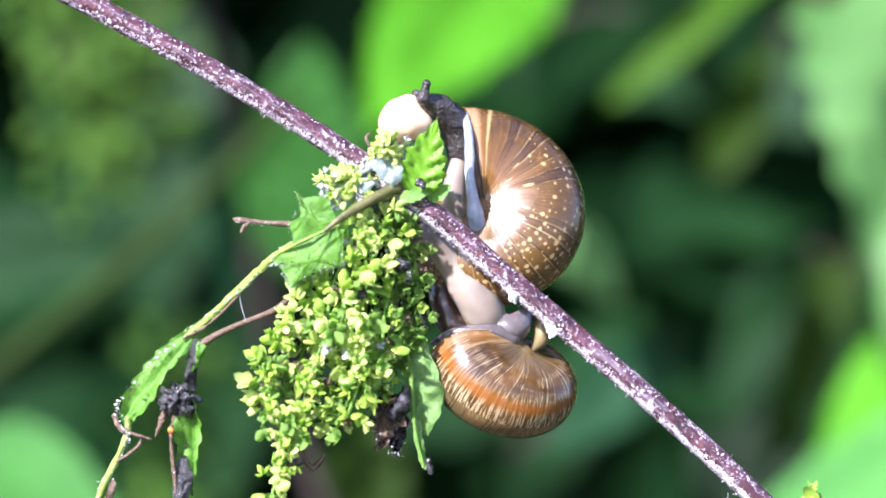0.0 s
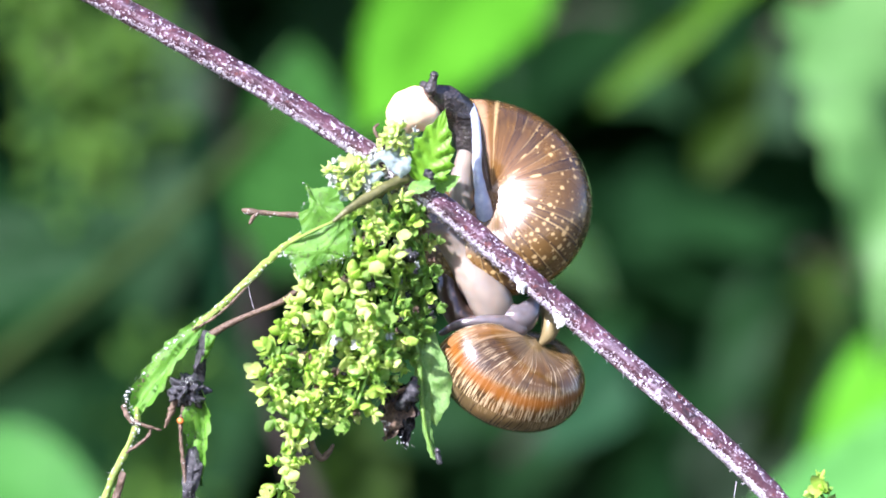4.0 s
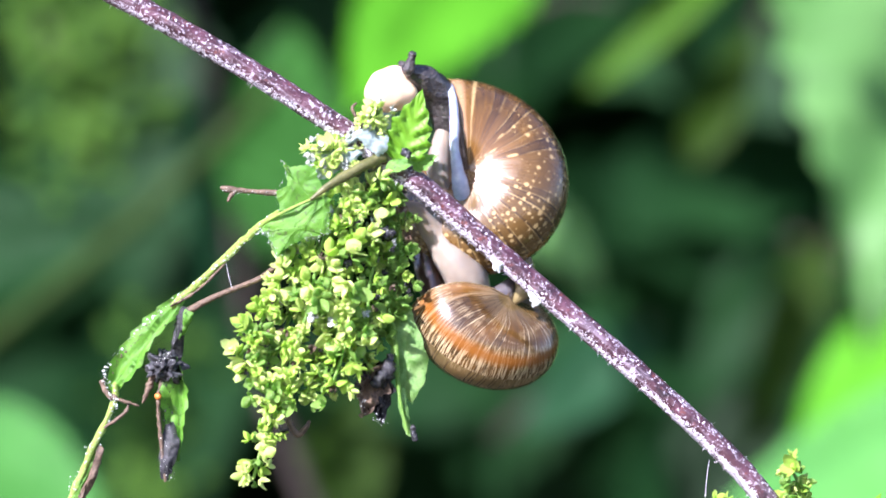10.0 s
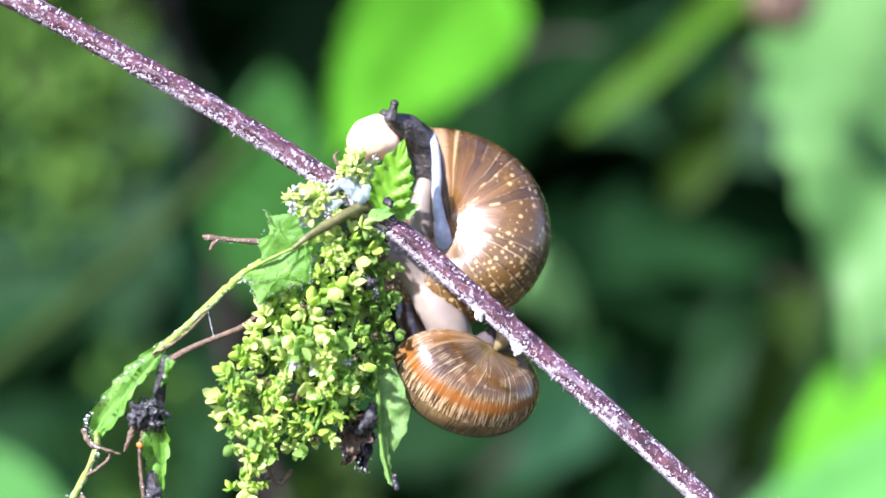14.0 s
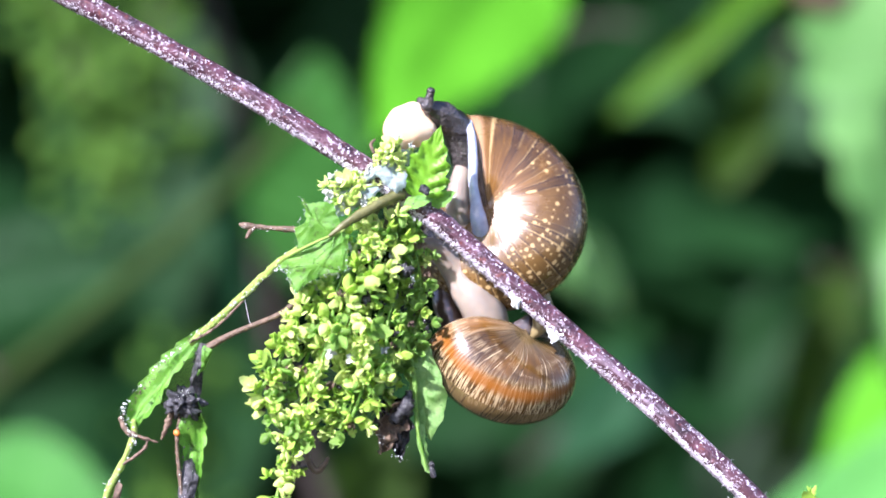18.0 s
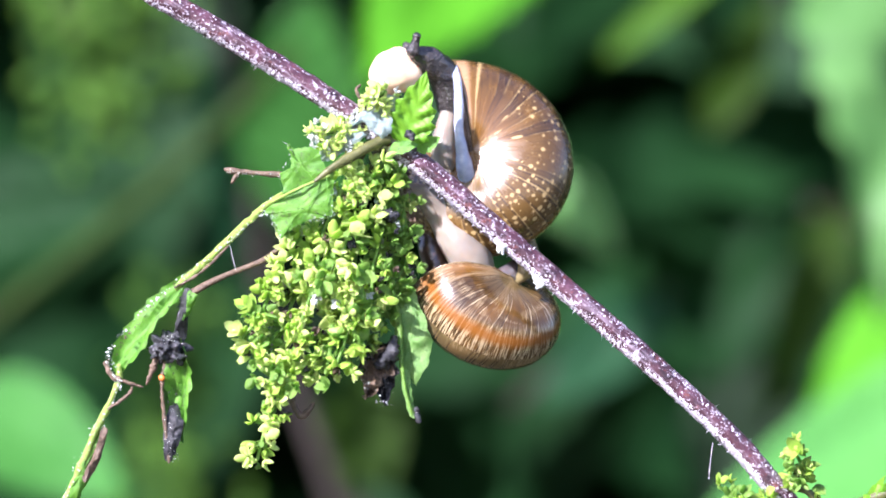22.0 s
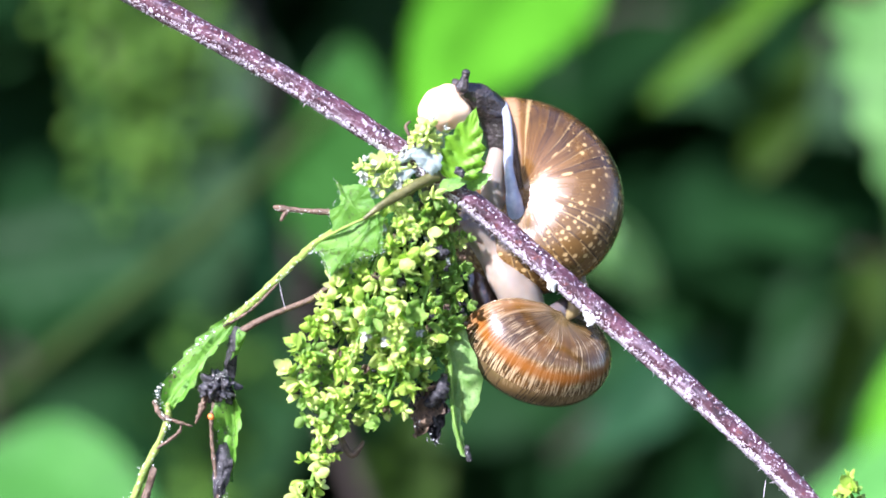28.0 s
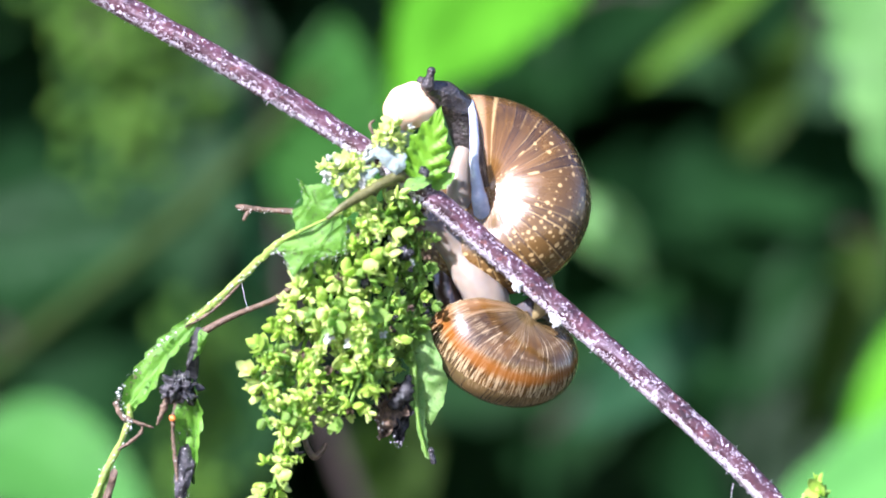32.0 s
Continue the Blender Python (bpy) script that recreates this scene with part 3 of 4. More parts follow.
# a curled dead leaf high on the right
dead = thing("withered_leaf", V(1445, -60, 322), "curled brown dead leaf hanging among the nettles", "leaf")
part("blade", blob(V(1445, -60, 322), (0.007, 0.006, 0.006), 0.5, 120, 3), DRY, dead)
part("stalk", tube([V(1445, -75, 322), V(1500, -170, 330), V(1600, -230, 340)], [0.0008] * 3, n=6, steps=3), FAR_STEM, dead)

# ---- the nettle in front ----
nettle = thing("nettle_plant", V(784, 441, 0), "nettle with a purple bristly stem, chewed leaves and green flowers", "plant")
STEM_LINE = [(-560, -370, 0), (-180, -165, 0), (160, 8, 0), (400, 140, 0), (600, 262, 0), (760, 374, 0), (915, 507, 0), (1143, 701, 0), (1320, 862, 0), (1419, 975, 0), (1640, 1240, 0), (1900, 1560, 0), (2700, 3200, 0), (3200, 7000, 0), (3300, 11700, 0)]
stem_pts = [V(*p) for p in STEM_LINE]
stem = part("stem", tube(stem_pts, [19.5 * U] * len(stem_pts), n=20, steps=14, lump=0.10, grain=900, rib=4, rib_deep=0.05), STEM, nettle)


# ---- shells ----
def shell_mesh(size, hand, turns, grow, h, a, box, fill):
    """A coiled shell: apex towards +z, mouth at the end of the last whorl. hand: the way it coils."""
    k = math.log(grow) / (2 * math.pi)
    bm = bmesh.new()
    uv = bm.loops.layers.uv.new("chart")
    n_t, n_p = int(turns * 56), 36
    rings = []
    for i in range(n_t + 1):
        th = (i / n_t - 1) * turns * 2 * math.pi
        r = math.exp(k * th) * size
        ring = []
        for j in range(n_p + 1):
            ph = 2 * math.pi * j / n_p
            c, d = math.cos(ph), math.sin(ph)
            if c < 0 and d < 0:
                c, d = -abs(c) ** box, -abs(d) ** box
            out = r + a * r * c
            up = -h * r + a * r * d
            if c < 0 and d < 0 and th > -2.4 * math.pi:
                near = min(max(-c, 0.0), 1.0) ** 2
                up += (-(h + a) * fill * size - up) * near
            ring.append(bm.verts.new((out * math.cos(th), hand * -out * math.sin(th), up)))
        rings.append(ring)
    for i, (p, q) in enumerate(zip(rings, rings[1:])):
        for j in range(n_p):
            f = bm.faces.new((p[j], q[j], q[j + 1], p[j + 1]))
            for loop, (ii, jj) in zip(f.loops, ((i, j), (i + 1, j), (i + 1, j + 1), (i, j + 1))):
                loop[uv].uv = (ii / 56, jj / n_p)
    return bm


def shell_turn(apex, mouth, hand):
    """A turn that points the shell's apex one way and its mouth as nearly another."""
    z = Vector(apex).normalized()
    f = Vector(mouth)
    f = (f - z * f.dot(z)).normalized()
    y = f * -hand
    return Matrix((y.cross(z), y, z)).transposed()


def shell_part(name, parent, hole, size, apex, mouth, hand, material, label, grow, h, a, skin, swell, box=0.4, fill=0.8):
    """hole: where the shell's navel lies."""
    bm = shell_mesh(size, hand, 3.4, grow, h, a, box, fill)
    turn = shell_turn(apex, mouth, hand)
    hole = Vector(hole)
    low = Vector((0, 0, -(h + 0.55) * size))
    for v in bm.verts:
        v.co = hole + turn @ (v.co - low)
    bm.verts.ensure_lookup_table()
    rim = [v.co.copy() for v in bm.verts[-37:]]
    bmesh.ops.remove_doubles(bm, verts=bm.verts, dist=1e-7)
    ob = part(name, bm, material, parent, label, spot=hole)
    mid = sum(rim, Vector()) / len(rim)
    cap = bmesh.new()
    rows = []
    for k in range(9):
        e = k / 8 * math.pi / 2
        rows.append([cap.verts.new(mid + (p - mid) * 0.97 * math.cos(e) + Vector(mouth).normalized() * swell * U * math.sin(e) * (1 + 0.25 * noise.noise(p * 400))) for p in rim[:-1]])
    for p, q in zip(rows, rows[1:]):
        for j in range(len(p)):
            cap.faces.new((p[j], p[(j + 1) % len(p)], q[(j + 1) % len(p)], q[j]))
    part("mantle", cap, skin, ob, "dark mantle skin in the mouth, gap shade included")
    part("lip", tube(rim, [1.4 * U] * len(rim), n=8, steps=2), material, ob)
    return ob


snail_a = thing("snail", V(850, 380, 4), "brown glossy snail with pale flecks, clinging to the stem", "snail", "snails")
# Dark skin in the mouth stands for the shadowed gap behind the collar.
shell_part("shell", snail_a, V(857.5, 342, 4.2), 105.4 * U, (0.017, 0.827, -0.561), (-0.973, 0, -0.232), 1, SHELL_A, "glossy brown shell with cream flecks", 1.711, 1.888, 1.003, HEAD, 2)
part("head", tube([V(846, 345, 11), V(826, 270, 8.6), V(806, 222, 7.6), V(778, 192, 5.4), V(756, 181, 4.4)], [34 * U, 36 * U, 31 * U, 25 * U, 17 * U], n=28, steps=10, lump=0.08, grain=900), HEAD, snail_a, "dark grey wrinkled head")
part("foot", tube([V(822, 250, 9.5), V(810, 300, 7.2), V(803, 345, 6.2), V(806, 385, 6.4), V(822, 425, 7.5)], [12 * U, 18 * U, 22 * U, 22 * U, 22 * U], n=24, steps=9, lump=0.08, grain=500), FOOT, snail_a, "pale fleshy foot")
part("collar", tube([V(823, 204, 7.0), V(829, 232, 5.0), V(831, 270, 3.9), V(831, 310, 3.5), V(836, 348, 3.5), V(842, 380, 3.8), V(846, 410, 5.0), V(848, 440, 7.0)], [6 * U, 8 * U, 9 * U, 9 * U, 11 * U, 15 * U, 15 * U, 10 * U], n=24, steps=9, lump=0.14, grain=700), LIP, snail_a, "bluish white mantle edge")
part("tentacle", tube([V(748, 174, 3), V(752, 162, 2.8), V(754, 154, 2.7), V(755, 149, 2.7)], [13 * U, 8.5 * U, 7 * U, 8 * U], n=14, steps=6), HEAD, snail_a)
part("tentacle", tube([V(746, 173, 5), V(739, 167, 5.2), V(736, 165, 5.4)], [11 * U, 8 * U, 7 * U], n=12, steps=4), HEAD, snail_a)
part("bulge", blob(V(716, 212, 5.1), (46 * U, 40 * U, 42 * U), 0.22, 420, 6), BULGE, snail_a, "swollen cream white flesh beside the head")

snail_b = thing("snail", V(885, 640, 4), "streaked brown snail hanging below the stem, half withdrawn", "snail", "snails")
shell_b = shell_part("shell", snail_b, V(929, 617.5, 5.2), 86.5 * U, (-0.384, 0.899, -0.996), (0.046, 0.162, 1), -1, SHELL_B, "streaked brown shell with an orange-brown spiral band", 2.267, 0.799, 0.981, WET, 10, 0.4, 0.85)
part("navel_fold", tube([V(958, 546, 7.0), V(963, 575, 5.9), V(957, 600, 5.3), V(944, 617, 5.4)], [18 * U, 20 * U, 15 * U, 7 * U], n=16, steps=8, lump=0.1, grain=500), CALLUS, shell_b, "pale olive fold of the shell at the navel")
part("body", tube([V(737, 424, 1.4), V(764, 430, 2.8), V(800, 466, 4.6), V(832, 512, 4.6), V(854, 548, 4.8), V(872, 590, 6)], [13 * U, 18 * U, 28 * U, 37 * U, 39 * U, 30 * U], n=28, steps=9, lump=0.05, grain=500), FOOT, snail_b, "pale stretched body")
part("side", tube([V(764, 440, 7), V(776, 490, 6.8), V(786, 540, 6), V(800, 574, 5.6), V(832, 596, 5.8)], [10 * U, 20 * U, 24 * U, 27 * U, 22 * U], n=24, steps=9, lump=0.16, grain=500), WET, snail_b, "dark brown wet skin")
part("mantle_ridge", tube([V(768, 606, 4.6), V(798, 591, 3.4), V(836, 585, 2.9), V(872, 588, 3.2), V(905, 598, 4.0)], [6 * U, 8 * U, 10 * U, 14 * U, 17 * U], n=20, steps=9, lump=0.12, grain=500), VEIL, snail_b, "grey violet fold of skin along the lip")
fold = part("mantle_fold", tube([V(866, 590, 5.6), V(892, 585, 4.8), V(914, 578, 4.6), V(930, 556, 5.6)], [26 * U, 29 * U, 27 * U, 15 * U], n=24, steps=9, lump=0.08, grain=400), VEIL, snail_b, "grey violet fold of skin")

# ---- bristles of the stem ----
rng = random.Random(21)
line = catmull(stem_pts[:10], 40)
bm = bmesh.new()


def spike(bm, p, out, long, thick):
    side = out.cross(Vector((0.3, 0.5, 0.8))).normalized()
    up = out.cross(side)
    ring = [bm.verts.new(p + (side * math.cos(a) + up * math.sin(a)) * thick) for a in (0, 2.09, 4.19)]
    top = bm.verts.new(p + out * long)
    for j in range(3):
        bm.faces.new((ring[j], ring[(j + 1) % 3], top))


for n in range(10000):
    i = rng.randrange(40, len(line) - 1)
    i = max(i, rng.randrange(40, len(line) - 1)) if n % 2 else i
    ahead = (line[i + 1] - line[i]).normalized()
    p = line[i].lerp(line[i + 1], rng.random())
    side = ahead.cross(Vector((0, 1, 0))).normalized()
    back = ahead.cross(side)
    a = rng.uniform(0, 2 * math.pi)
    if rng.random() < 0.74:
        a = rng.gauss(-0.45, 0.42) + (0 if side.z < 0 else math.pi)
    out = side * math.cos(a) + back * math.sin(a)
    lean = (out + ahead * rng.uniform(-0.5, 0.5) + Vector((rng.uniform(-0.4, 0.4), 0, rng.uniform(-0.4, 0.4)))).normalized()
    if n % 4:
        spike(bm, p + out * 18.4 * U, lean, rng.uniform(1.2, 2.4) * U, rng.uniform(1.8, 3.8) * U)
    else:
        long = rng.uniform(2, 4.5) * U if rng.random() < 0.93 else rng.uniform(6, 12) * U
        spike(bm, p + out * 18.6 * U, lean, long, rng.uniform(0.9, 1.6) * U)
tagged(part("bristles", bm, HAIR, stem, "short glassy white hairs"), kind="stuff")


# ---- leaves, stalks and dead tissue round the joint ----
def stalk(name, pts, radii, material, label="", parent=None, lump=0.12):
    rough = name == "dead_edge"
    thin = 0.62 if rough and material is DRY else 1.0
    return part(name, tube([V(*p) for p in pts], [r * U * thin for r in radii], n=12, steps=10 if rough else 6, lump=max(lump, 0.9) if rough else lump, grain=2600 if rough else 1200), material, parent or nettle, label)


def blade(base, tip, wide, face, material, label="", parent=None, **kw):
    return part("leaf", leaf(V(*base), V(*tip), wide * U, face, **kw), material, parent or nettle, label)


blade((733, 348, -1.5), (774, 209, -2.8), 86, (0.15, -1, 0.35), FRESH, "small fresh green toothed leaf", teeth=5, tooth=0.38, ripple=0.10, fold=0.12, across=8, droop=0.05, swell=0.3)
blade((706, 352, -1.5), (760, 340, -2.5), 26, (0.0, -1, 0.3), OLD, "", teeth=4, tooth=0.2, across=4)
blade((756, 354, -1), (800, 326, -1.5), 32, (0.1, -1, 0.5), OLD, "", teeth=4, tooth=0.25, across=4)
stalk("petiole", [(700, 332, -1.5), (650, 358, -3.0), (606, 385, -4.2), (575, 408, -4.6)], [11, 9.5, 7, 3], TWIG, "olive green leaf stalk", lump=0.3)
stalk("petiole", [(672, 292, -1), (630, 305, -1.5), (596, 322, -1.5)], [6, 5, 5], TWIG)
stalk("petiole", [(668, 345, -0.6), (640, 395, -1), (618, 440, -0.5)], [6, 5, 4], TWIG)
stalk("petiole", [(690, 340, 0), (678, 380, 0), (676, 430, 0)], [6, 6, 5], TWIG)


def scrap(outline, depth, material, label, seed, name="leaf", bulge=10):
    """A torn piece of leaf: its outline in plan units, ragged, gently buckled."""
    r = random.Random(seed)
    ring = []
    for k, a in enumerate(outline):
        b = outline[(k + 1) % len(outline)]
        for i in range(5):
            f = i / 5
            j = 2.2 if i else 0.0
            ring.append((a[0] + (b[0] - a[0]) * f + r.uniform(-j, j), a[1] + (b[1] - a[1]) * f + r.uniform(-j, j)))
    mid = (sum(p[0] for p in ring) / len(ring), sum(p[1] for p in ring) / len(ring))
    bm = bmesh.new()
    rows = []
    for k in range(6):
        f = 1 - k / 6
        row = []
        for x, y in ring:
            x, y = mid[0] + (x - mid[0]) * f, mid[1] + (y - mid[1]) * f
            z = bulge * (noise.noise(Vector((x * 0.03, y * 0.03, seed))) + 0.5 * noise.noise(Vector((x * 0.1, y * 0.1, seed))) - 0.7 * f * f) / 16
            row.append(bm.verts.new(V(x, y, depth - z)))
        rows.append(row)
    top = bm.verts.new(V(mid[0], mid[1], depth))
    n = len(ring)
    for p, q in zip(rows, rows[1:]):
        for i in range(n):
            bm.faces.new((p[i], p[(i + 1) % n], q[(i + 1) % n], q[i]))
    for i in range(n):
        bm.faces.new((rows[-1][i], rows[-1][(i + 1) % n], top))
    return part(name, bm, material, nettle, label)


CHEWED = "chewed green leaf with brown spots"
scrap([(523, 339), (537, 351), (556, 347), (582, 351), (588, 372), (600, 396), (560, 414), (519, 430), (515, 410), (512, 394), (531, 385), (532, 364)], -4.2, OLD, CHEWED, 3, bulge=6)
scrap([(600, 398), (610, 410), (606, 436), (607, 470), (578, 474), (548, 486), (528, 500), (514, 513), (507, 490), (492, 466), (478, 470), (505, 446), (550, 424)], -4.3, OLD, CHEWED, 4, bulge=6)
stalk("vein", [(600, 398, -4.4), (545, 422, -4.7), (500, 445, -4.2)], [2.4, 2.2, 3.0], VEIN)
for side in ([(585, 404, -4.5), (572, 440, -4.6), (545, 478, -4.5)], [(596, 400, -4.5), (598, 432, -4.6), (594, 462, -4.5)], [(575, 408, -4.5), (556, 385, -4.5), (545, 362, -4.4)]):
    stalk("vein", side, [1.0, 0.9, 0.6], OLD, lump=0.4)
stalk("dead_twig", [(516, 398, -1), (472, 395, -1), (430, 391, -1.2), (416, 388, -1.3)], [6, 4.5, 5.5, 4], DRY, "dry pinkish brown twig", lump=0.5)
stalk("dead_twig", [(440, 394, -1.2), (432, 402, -1.4), (427, 411, -1.5)], [4, 4, 3], DRY)
stalk("dead_twig", [(655, 236, 0), (648, 246, -0.5), (660, 268, -0.5)], [2, 3, 3], DRY)

# the long chewed leaf on the left
stalk("vein", [(515, 432, -3.2), (470, 468, -2), (420, 515, -1), (372, 560, -0.8), (330, 600, -0.6)], [4, 6, 7, 7, 7], VEIN, "yellow green vein of a chewed leaf", lump=0.6)
blade((362, 562, -0.8), (204, 752, -0.5), 60, (-0.4, -1, 0.5), OLD, "chewed green leaf strip with dry edges", teeth=7, tooth=0.3, fold=0.6, across=5, wavy=0.3, swell=0.6, seed=7)
stalk("vein", [(225, 740, -0.5), (224, 770, -0.4), (205, 815, -0.3), (178, 870, -0.2), (150, 940, 0), (112, 1010, 0)], [4, 6, 6, 6, 6, 4], VEIN, lump=0.7)
stalk("dead_edge", [(202, 735, -0.6), (212, 757, -0.8), (240, 770, -0.8), (268, 778, -0.6)], [6, 8, 6, 3], DRY)
stalk("dead_edge", [(252, 772, -0.6), (240, 795, -0.6), (205, 818, -0.5)], [4, 6, 4], DRY)
scrap([(186, 846), (200, 860), (182, 905), (176, 940), (152, 985), (122, 1016), (108, 1004), (138, 960), (158, 905)], -0.3, OLD, "ragged green shred with a dry crust", 21, bulge=12)
scrap([(198, 846), (206, 858), (190, 915), (166, 950), (160, 942), (180, 900)], -0.6, DRY, "", 22, name="dead_edge", bulge=8)
stalk("dead_edge", [(420, 525, -1.2), (372, 572, -1.2), (325, 600, -1.2)], [3, 4, 3], DRY, lump=0.5)
stalk("dead_branch", [(508, 532, 0), (480, 552, -0.5), (430, 572, -0.8), (385, 592, -0.8), (352, 612, -0.8)], [5, 5, 5, 6, 7], DRY, "thin brown dried branch")
scrap([(342, 600), (364, 610), (352, 640), (346, 690), (322, 692), (329, 650), (334, 622)], -1.2, BLACK, "blackened shred of leaf", 15, name="dead_edge", bulge=14)
scrap([(350, 604), (366, 612), (350, 650), (338, 660)], -1.8, OLD, "", 16, name="dead_edge", bulge=10)
part("rotten_lump", blob(V(313, 709, -1.2), (29 * U, 24 * U, 25 * U), 0.9, 1700, 5), BLACK, nettle, "glossy black rotten lump")
stalk("dead_edge", [(296, 715, -1), (288, 740, -1), (276, 772, -0.9)], [8, 9, 4], DRY)
stalk("dead_edge", [(308, 735, -1.3), (303, 780, -1.3), (308, 840, -1), (316, 912, -0.8)], [5, 5, 6, 4], DRY, lump=0.4)
blade((336, 690, -0.8), (334, 880, -0.6), 50, (-0.3, -1, 0.1), OLD, "hanging withered leaf", teeth=6, tooth=0.3, fold=0.6, across=4, wavy=0.55, seed=9)
scrap([(316, 812), (330, 806), (342, 838), (336, 872), (322, 910), (308, 908), (306, 860)], -1.4, BLACK, "blackened shred of leaf", 17, name="dead_edge", bulge=14)


def crumbs(line, count, spread, size, material, seed, label):
    """Specks of dried froth and fluff along a chewed edge."""
    r = random.Random(seed)
    pts = catmull([V(*p) for p in line], 10)
    bm = bmesh.new()
    for _ in range(count):
        p = r.choice(pts) + Vector([r.gauss(0, 0.7 * spread * U) for _ in range(3)])
        k = 0.5 * size * U * r.choice((0.4, 0.5, 0.6, 0.8, 1.3))
        blob(p, (k * r.uniform(0.6, 1.6), k, k * r.uniform(0.6, 1.6)), 0.6, 2500, 1, bm=bm)
    return tagged(part("froth", bm, material, nettle, label), kind="stuff")


SPECK = "tiny white specks along a chewed edge"
crumbs([(523, 340, -4.4), (532, 364, -4.5), (512, 394, -4.5), (516, 428, -4.5)], 50, 3.2, 1.4, DOWN, 75, SPECK)
crumbs([(478, 470, -4.4), (492, 467, -4.5), (507, 492, -4.5), (514, 512, -4.5)], 90, 4.2, 1.6, DOWN, 76, SPECK)
crumbs([(514, 512, -4.5), (548, 487, -4.5), (580, 475, -4.5), (606, 470, -4.5), (609, 412, -4.5)], 90, 4.2, 1.3, DOWN, 77, SPECK)
crumbs([(560, 455, -4.6), (585, 460, -4.6), (570, 440, -4.6), (540, 460, -4.6)], 26, 9, 2.0, BLACK, 78, "dark specks on the leaf")
crumbs([(505, 438, -3.4), (465, 472, -2.4), (420, 515, -1.5), (372, 560, -1.3), (330, 598, -1.2)], 110, 5, 2.4, FLOWER_PALE, 74, "crumbly green tissue along the vein")
crumbs([(500, 438, -2.8), (440, 500, -2), (372, 556, -1.6), (310, 605, -1.4), (255, 655, -1.2), (205, 720, -1.2)], 150, 3, 2.6, DOWN, 61, SPECK)
crumbs([(205, 720, -1.2), (215, 755, -1.2), (225, 780, -1), (200, 825, -1), (165, 890, -1), (140, 950, -1), (115, 1005, -1)], 170, 6, 2.3, DOWN, 62, SPECK)
crumbs([(345, 610, -1.6), (325, 660, -1.6), (313, 705, -2.6), (325, 770, -1.8), (318, 860, -2), (325, 910, -1.4)], 170, 11, 2.6, BLACK, 64, "black crumbs of rotten leaf")
crumbs([(300, 700, -2.8), (320, 690, -2.8), (330, 720, -2.6), (318, 880, -2), (326, 905, -1.6)], 50, 8, 1.7, DOWN, 65, SPECK)
crumbs([(660, 700, -1), (690, 740, -1.5), (705, 800, -1)], 60, 14, 2.6, BLACK, 66, "black crumbs of rotten leaf")
crumbs([(665, 760, -1.2), (690, 800, -1.5), (712, 805, -1)], 40, 8, 1.8, DOWN, 67, SPECK)
crumbs([(360, 565, -1.6), (300, 620, -1.4), (240, 690, -1.4), (205, 735, -1.4)], 90, 5, 2.4, DRY, 73, "dry brown specks along a chewed edge")
crumbs([(420, 392, -1.6), (470, 396, -1.4), (516, 398, -1.2)], 50, 4, 1.8, DOWN, 68, SPECK)
part("orange_speck", blob(V(302, 762, -2), (6 * U, 5 * U, 6 * U), 0.4, 1500, 2), ORANGE, nettle, "small orange speck")

# leaves and dead bits below the flowers
scrap([(710, 598), (752, 596), (768, 640), (787, 692), (778, 738), (757, 774), (744, 760), (732, 748), (722, 700), (716, 650)], 0.9, PALE_LEAF, "hanging pale green leaf", 5)
scrap([(728, 735), (745, 745), (750, 790), (758, 832), (746, 828), (735, 790)], 0.4, PALE_LEAF, "", 6, bulge=5)
stalk("vein", [(716, 604, 0.4), (727, 660, 0.2), (730, 720, 0.0), (736, 770, -0.1), (750, 826, 0)], [4, 4, 4, 3, 2], FLOWER_DIM, lump=0.35)
stalk("dead_edge", [(758, 815, -0.2), (762, 836, -0.2)], [5, 5], BLACK)
blade((680, 690, 0.5), (706, 812, 0.5), 70, (0.1, -1, 0.2), BLACK, "shrivelled black leaf", teeth=5, tooth=0.4, fold=0.3, across=5, wavy=0.6, seed=6)
blade((700, 700, 0), (668, 800, 0.2), 60, (0.4, -1, 0.2), DRY, "", teeth=4, tooth=0.4, fold=0.5, across=4, wavy=0.6, seed=8)
stalk("dead_edge", [(690, 735, -0.5), (712, 715, -0.8), (718, 690, -0.6)], [10, 13, 7], BLACK, lump=0.6)
stalk("tendril", [(535, 785, 0), (538, 808, 0), (552, 828, 0), (566, 818, 0), (573, 806, 0)], [5, 5, 6, 5, 3], DRY, "curled brown tendril")
stalk("dead_edge", [(648, 512, -2), (640, 520, -2.3), (628, 522, -2.2)], [8, 9, 5], BLACK, lump=0.6)
stalk("dead_edge", [(700, 466, -1.5), (712, 470, -1.8), (720, 468, -1.6)], [9, 11, 7], BLACK, lump=0.6)
stalk("dead_edge", [(742, 322, -3), (748, 330, -3.2)], [7, 6], BLACK, lump=0.6)


# white webbing on the joint
WOVEN = "whitish webbing spun over the joint"
scrap([(577, 352), (590, 330), (618, 318), (648, 314), (668, 324), (650, 344), (622, 358), (600, 372), (584, 374)], -2.9, WEB, WOVEN, 31, name="webbing", bulge=9)
scrap([(656, 296), (676, 280), (702, 276), (714, 298), (710, 322), (694, 332), (676, 318)], -2.7, WEB, WOVEN, 32, name="webbing", bulge=9)
scrap([(622, 306), (650, 288), (684, 272), (700, 276), (684, 294), (652, 308), (634, 316)], -2.0, WEB, WOVEN, 33, name="webbing", bulge=10)
scrap([(690, 268), (706, 252), (724, 256), (722, 276), (706, 284)], -2.2, WEB, WOVEN, 34, name="webbing", bulge=10)
scrap([(566, 330), (580, 316), (604, 312), (600, 328), (578, 344)], -2.2, WEB, WOVEN, 35, name="webbing", bulge=10)
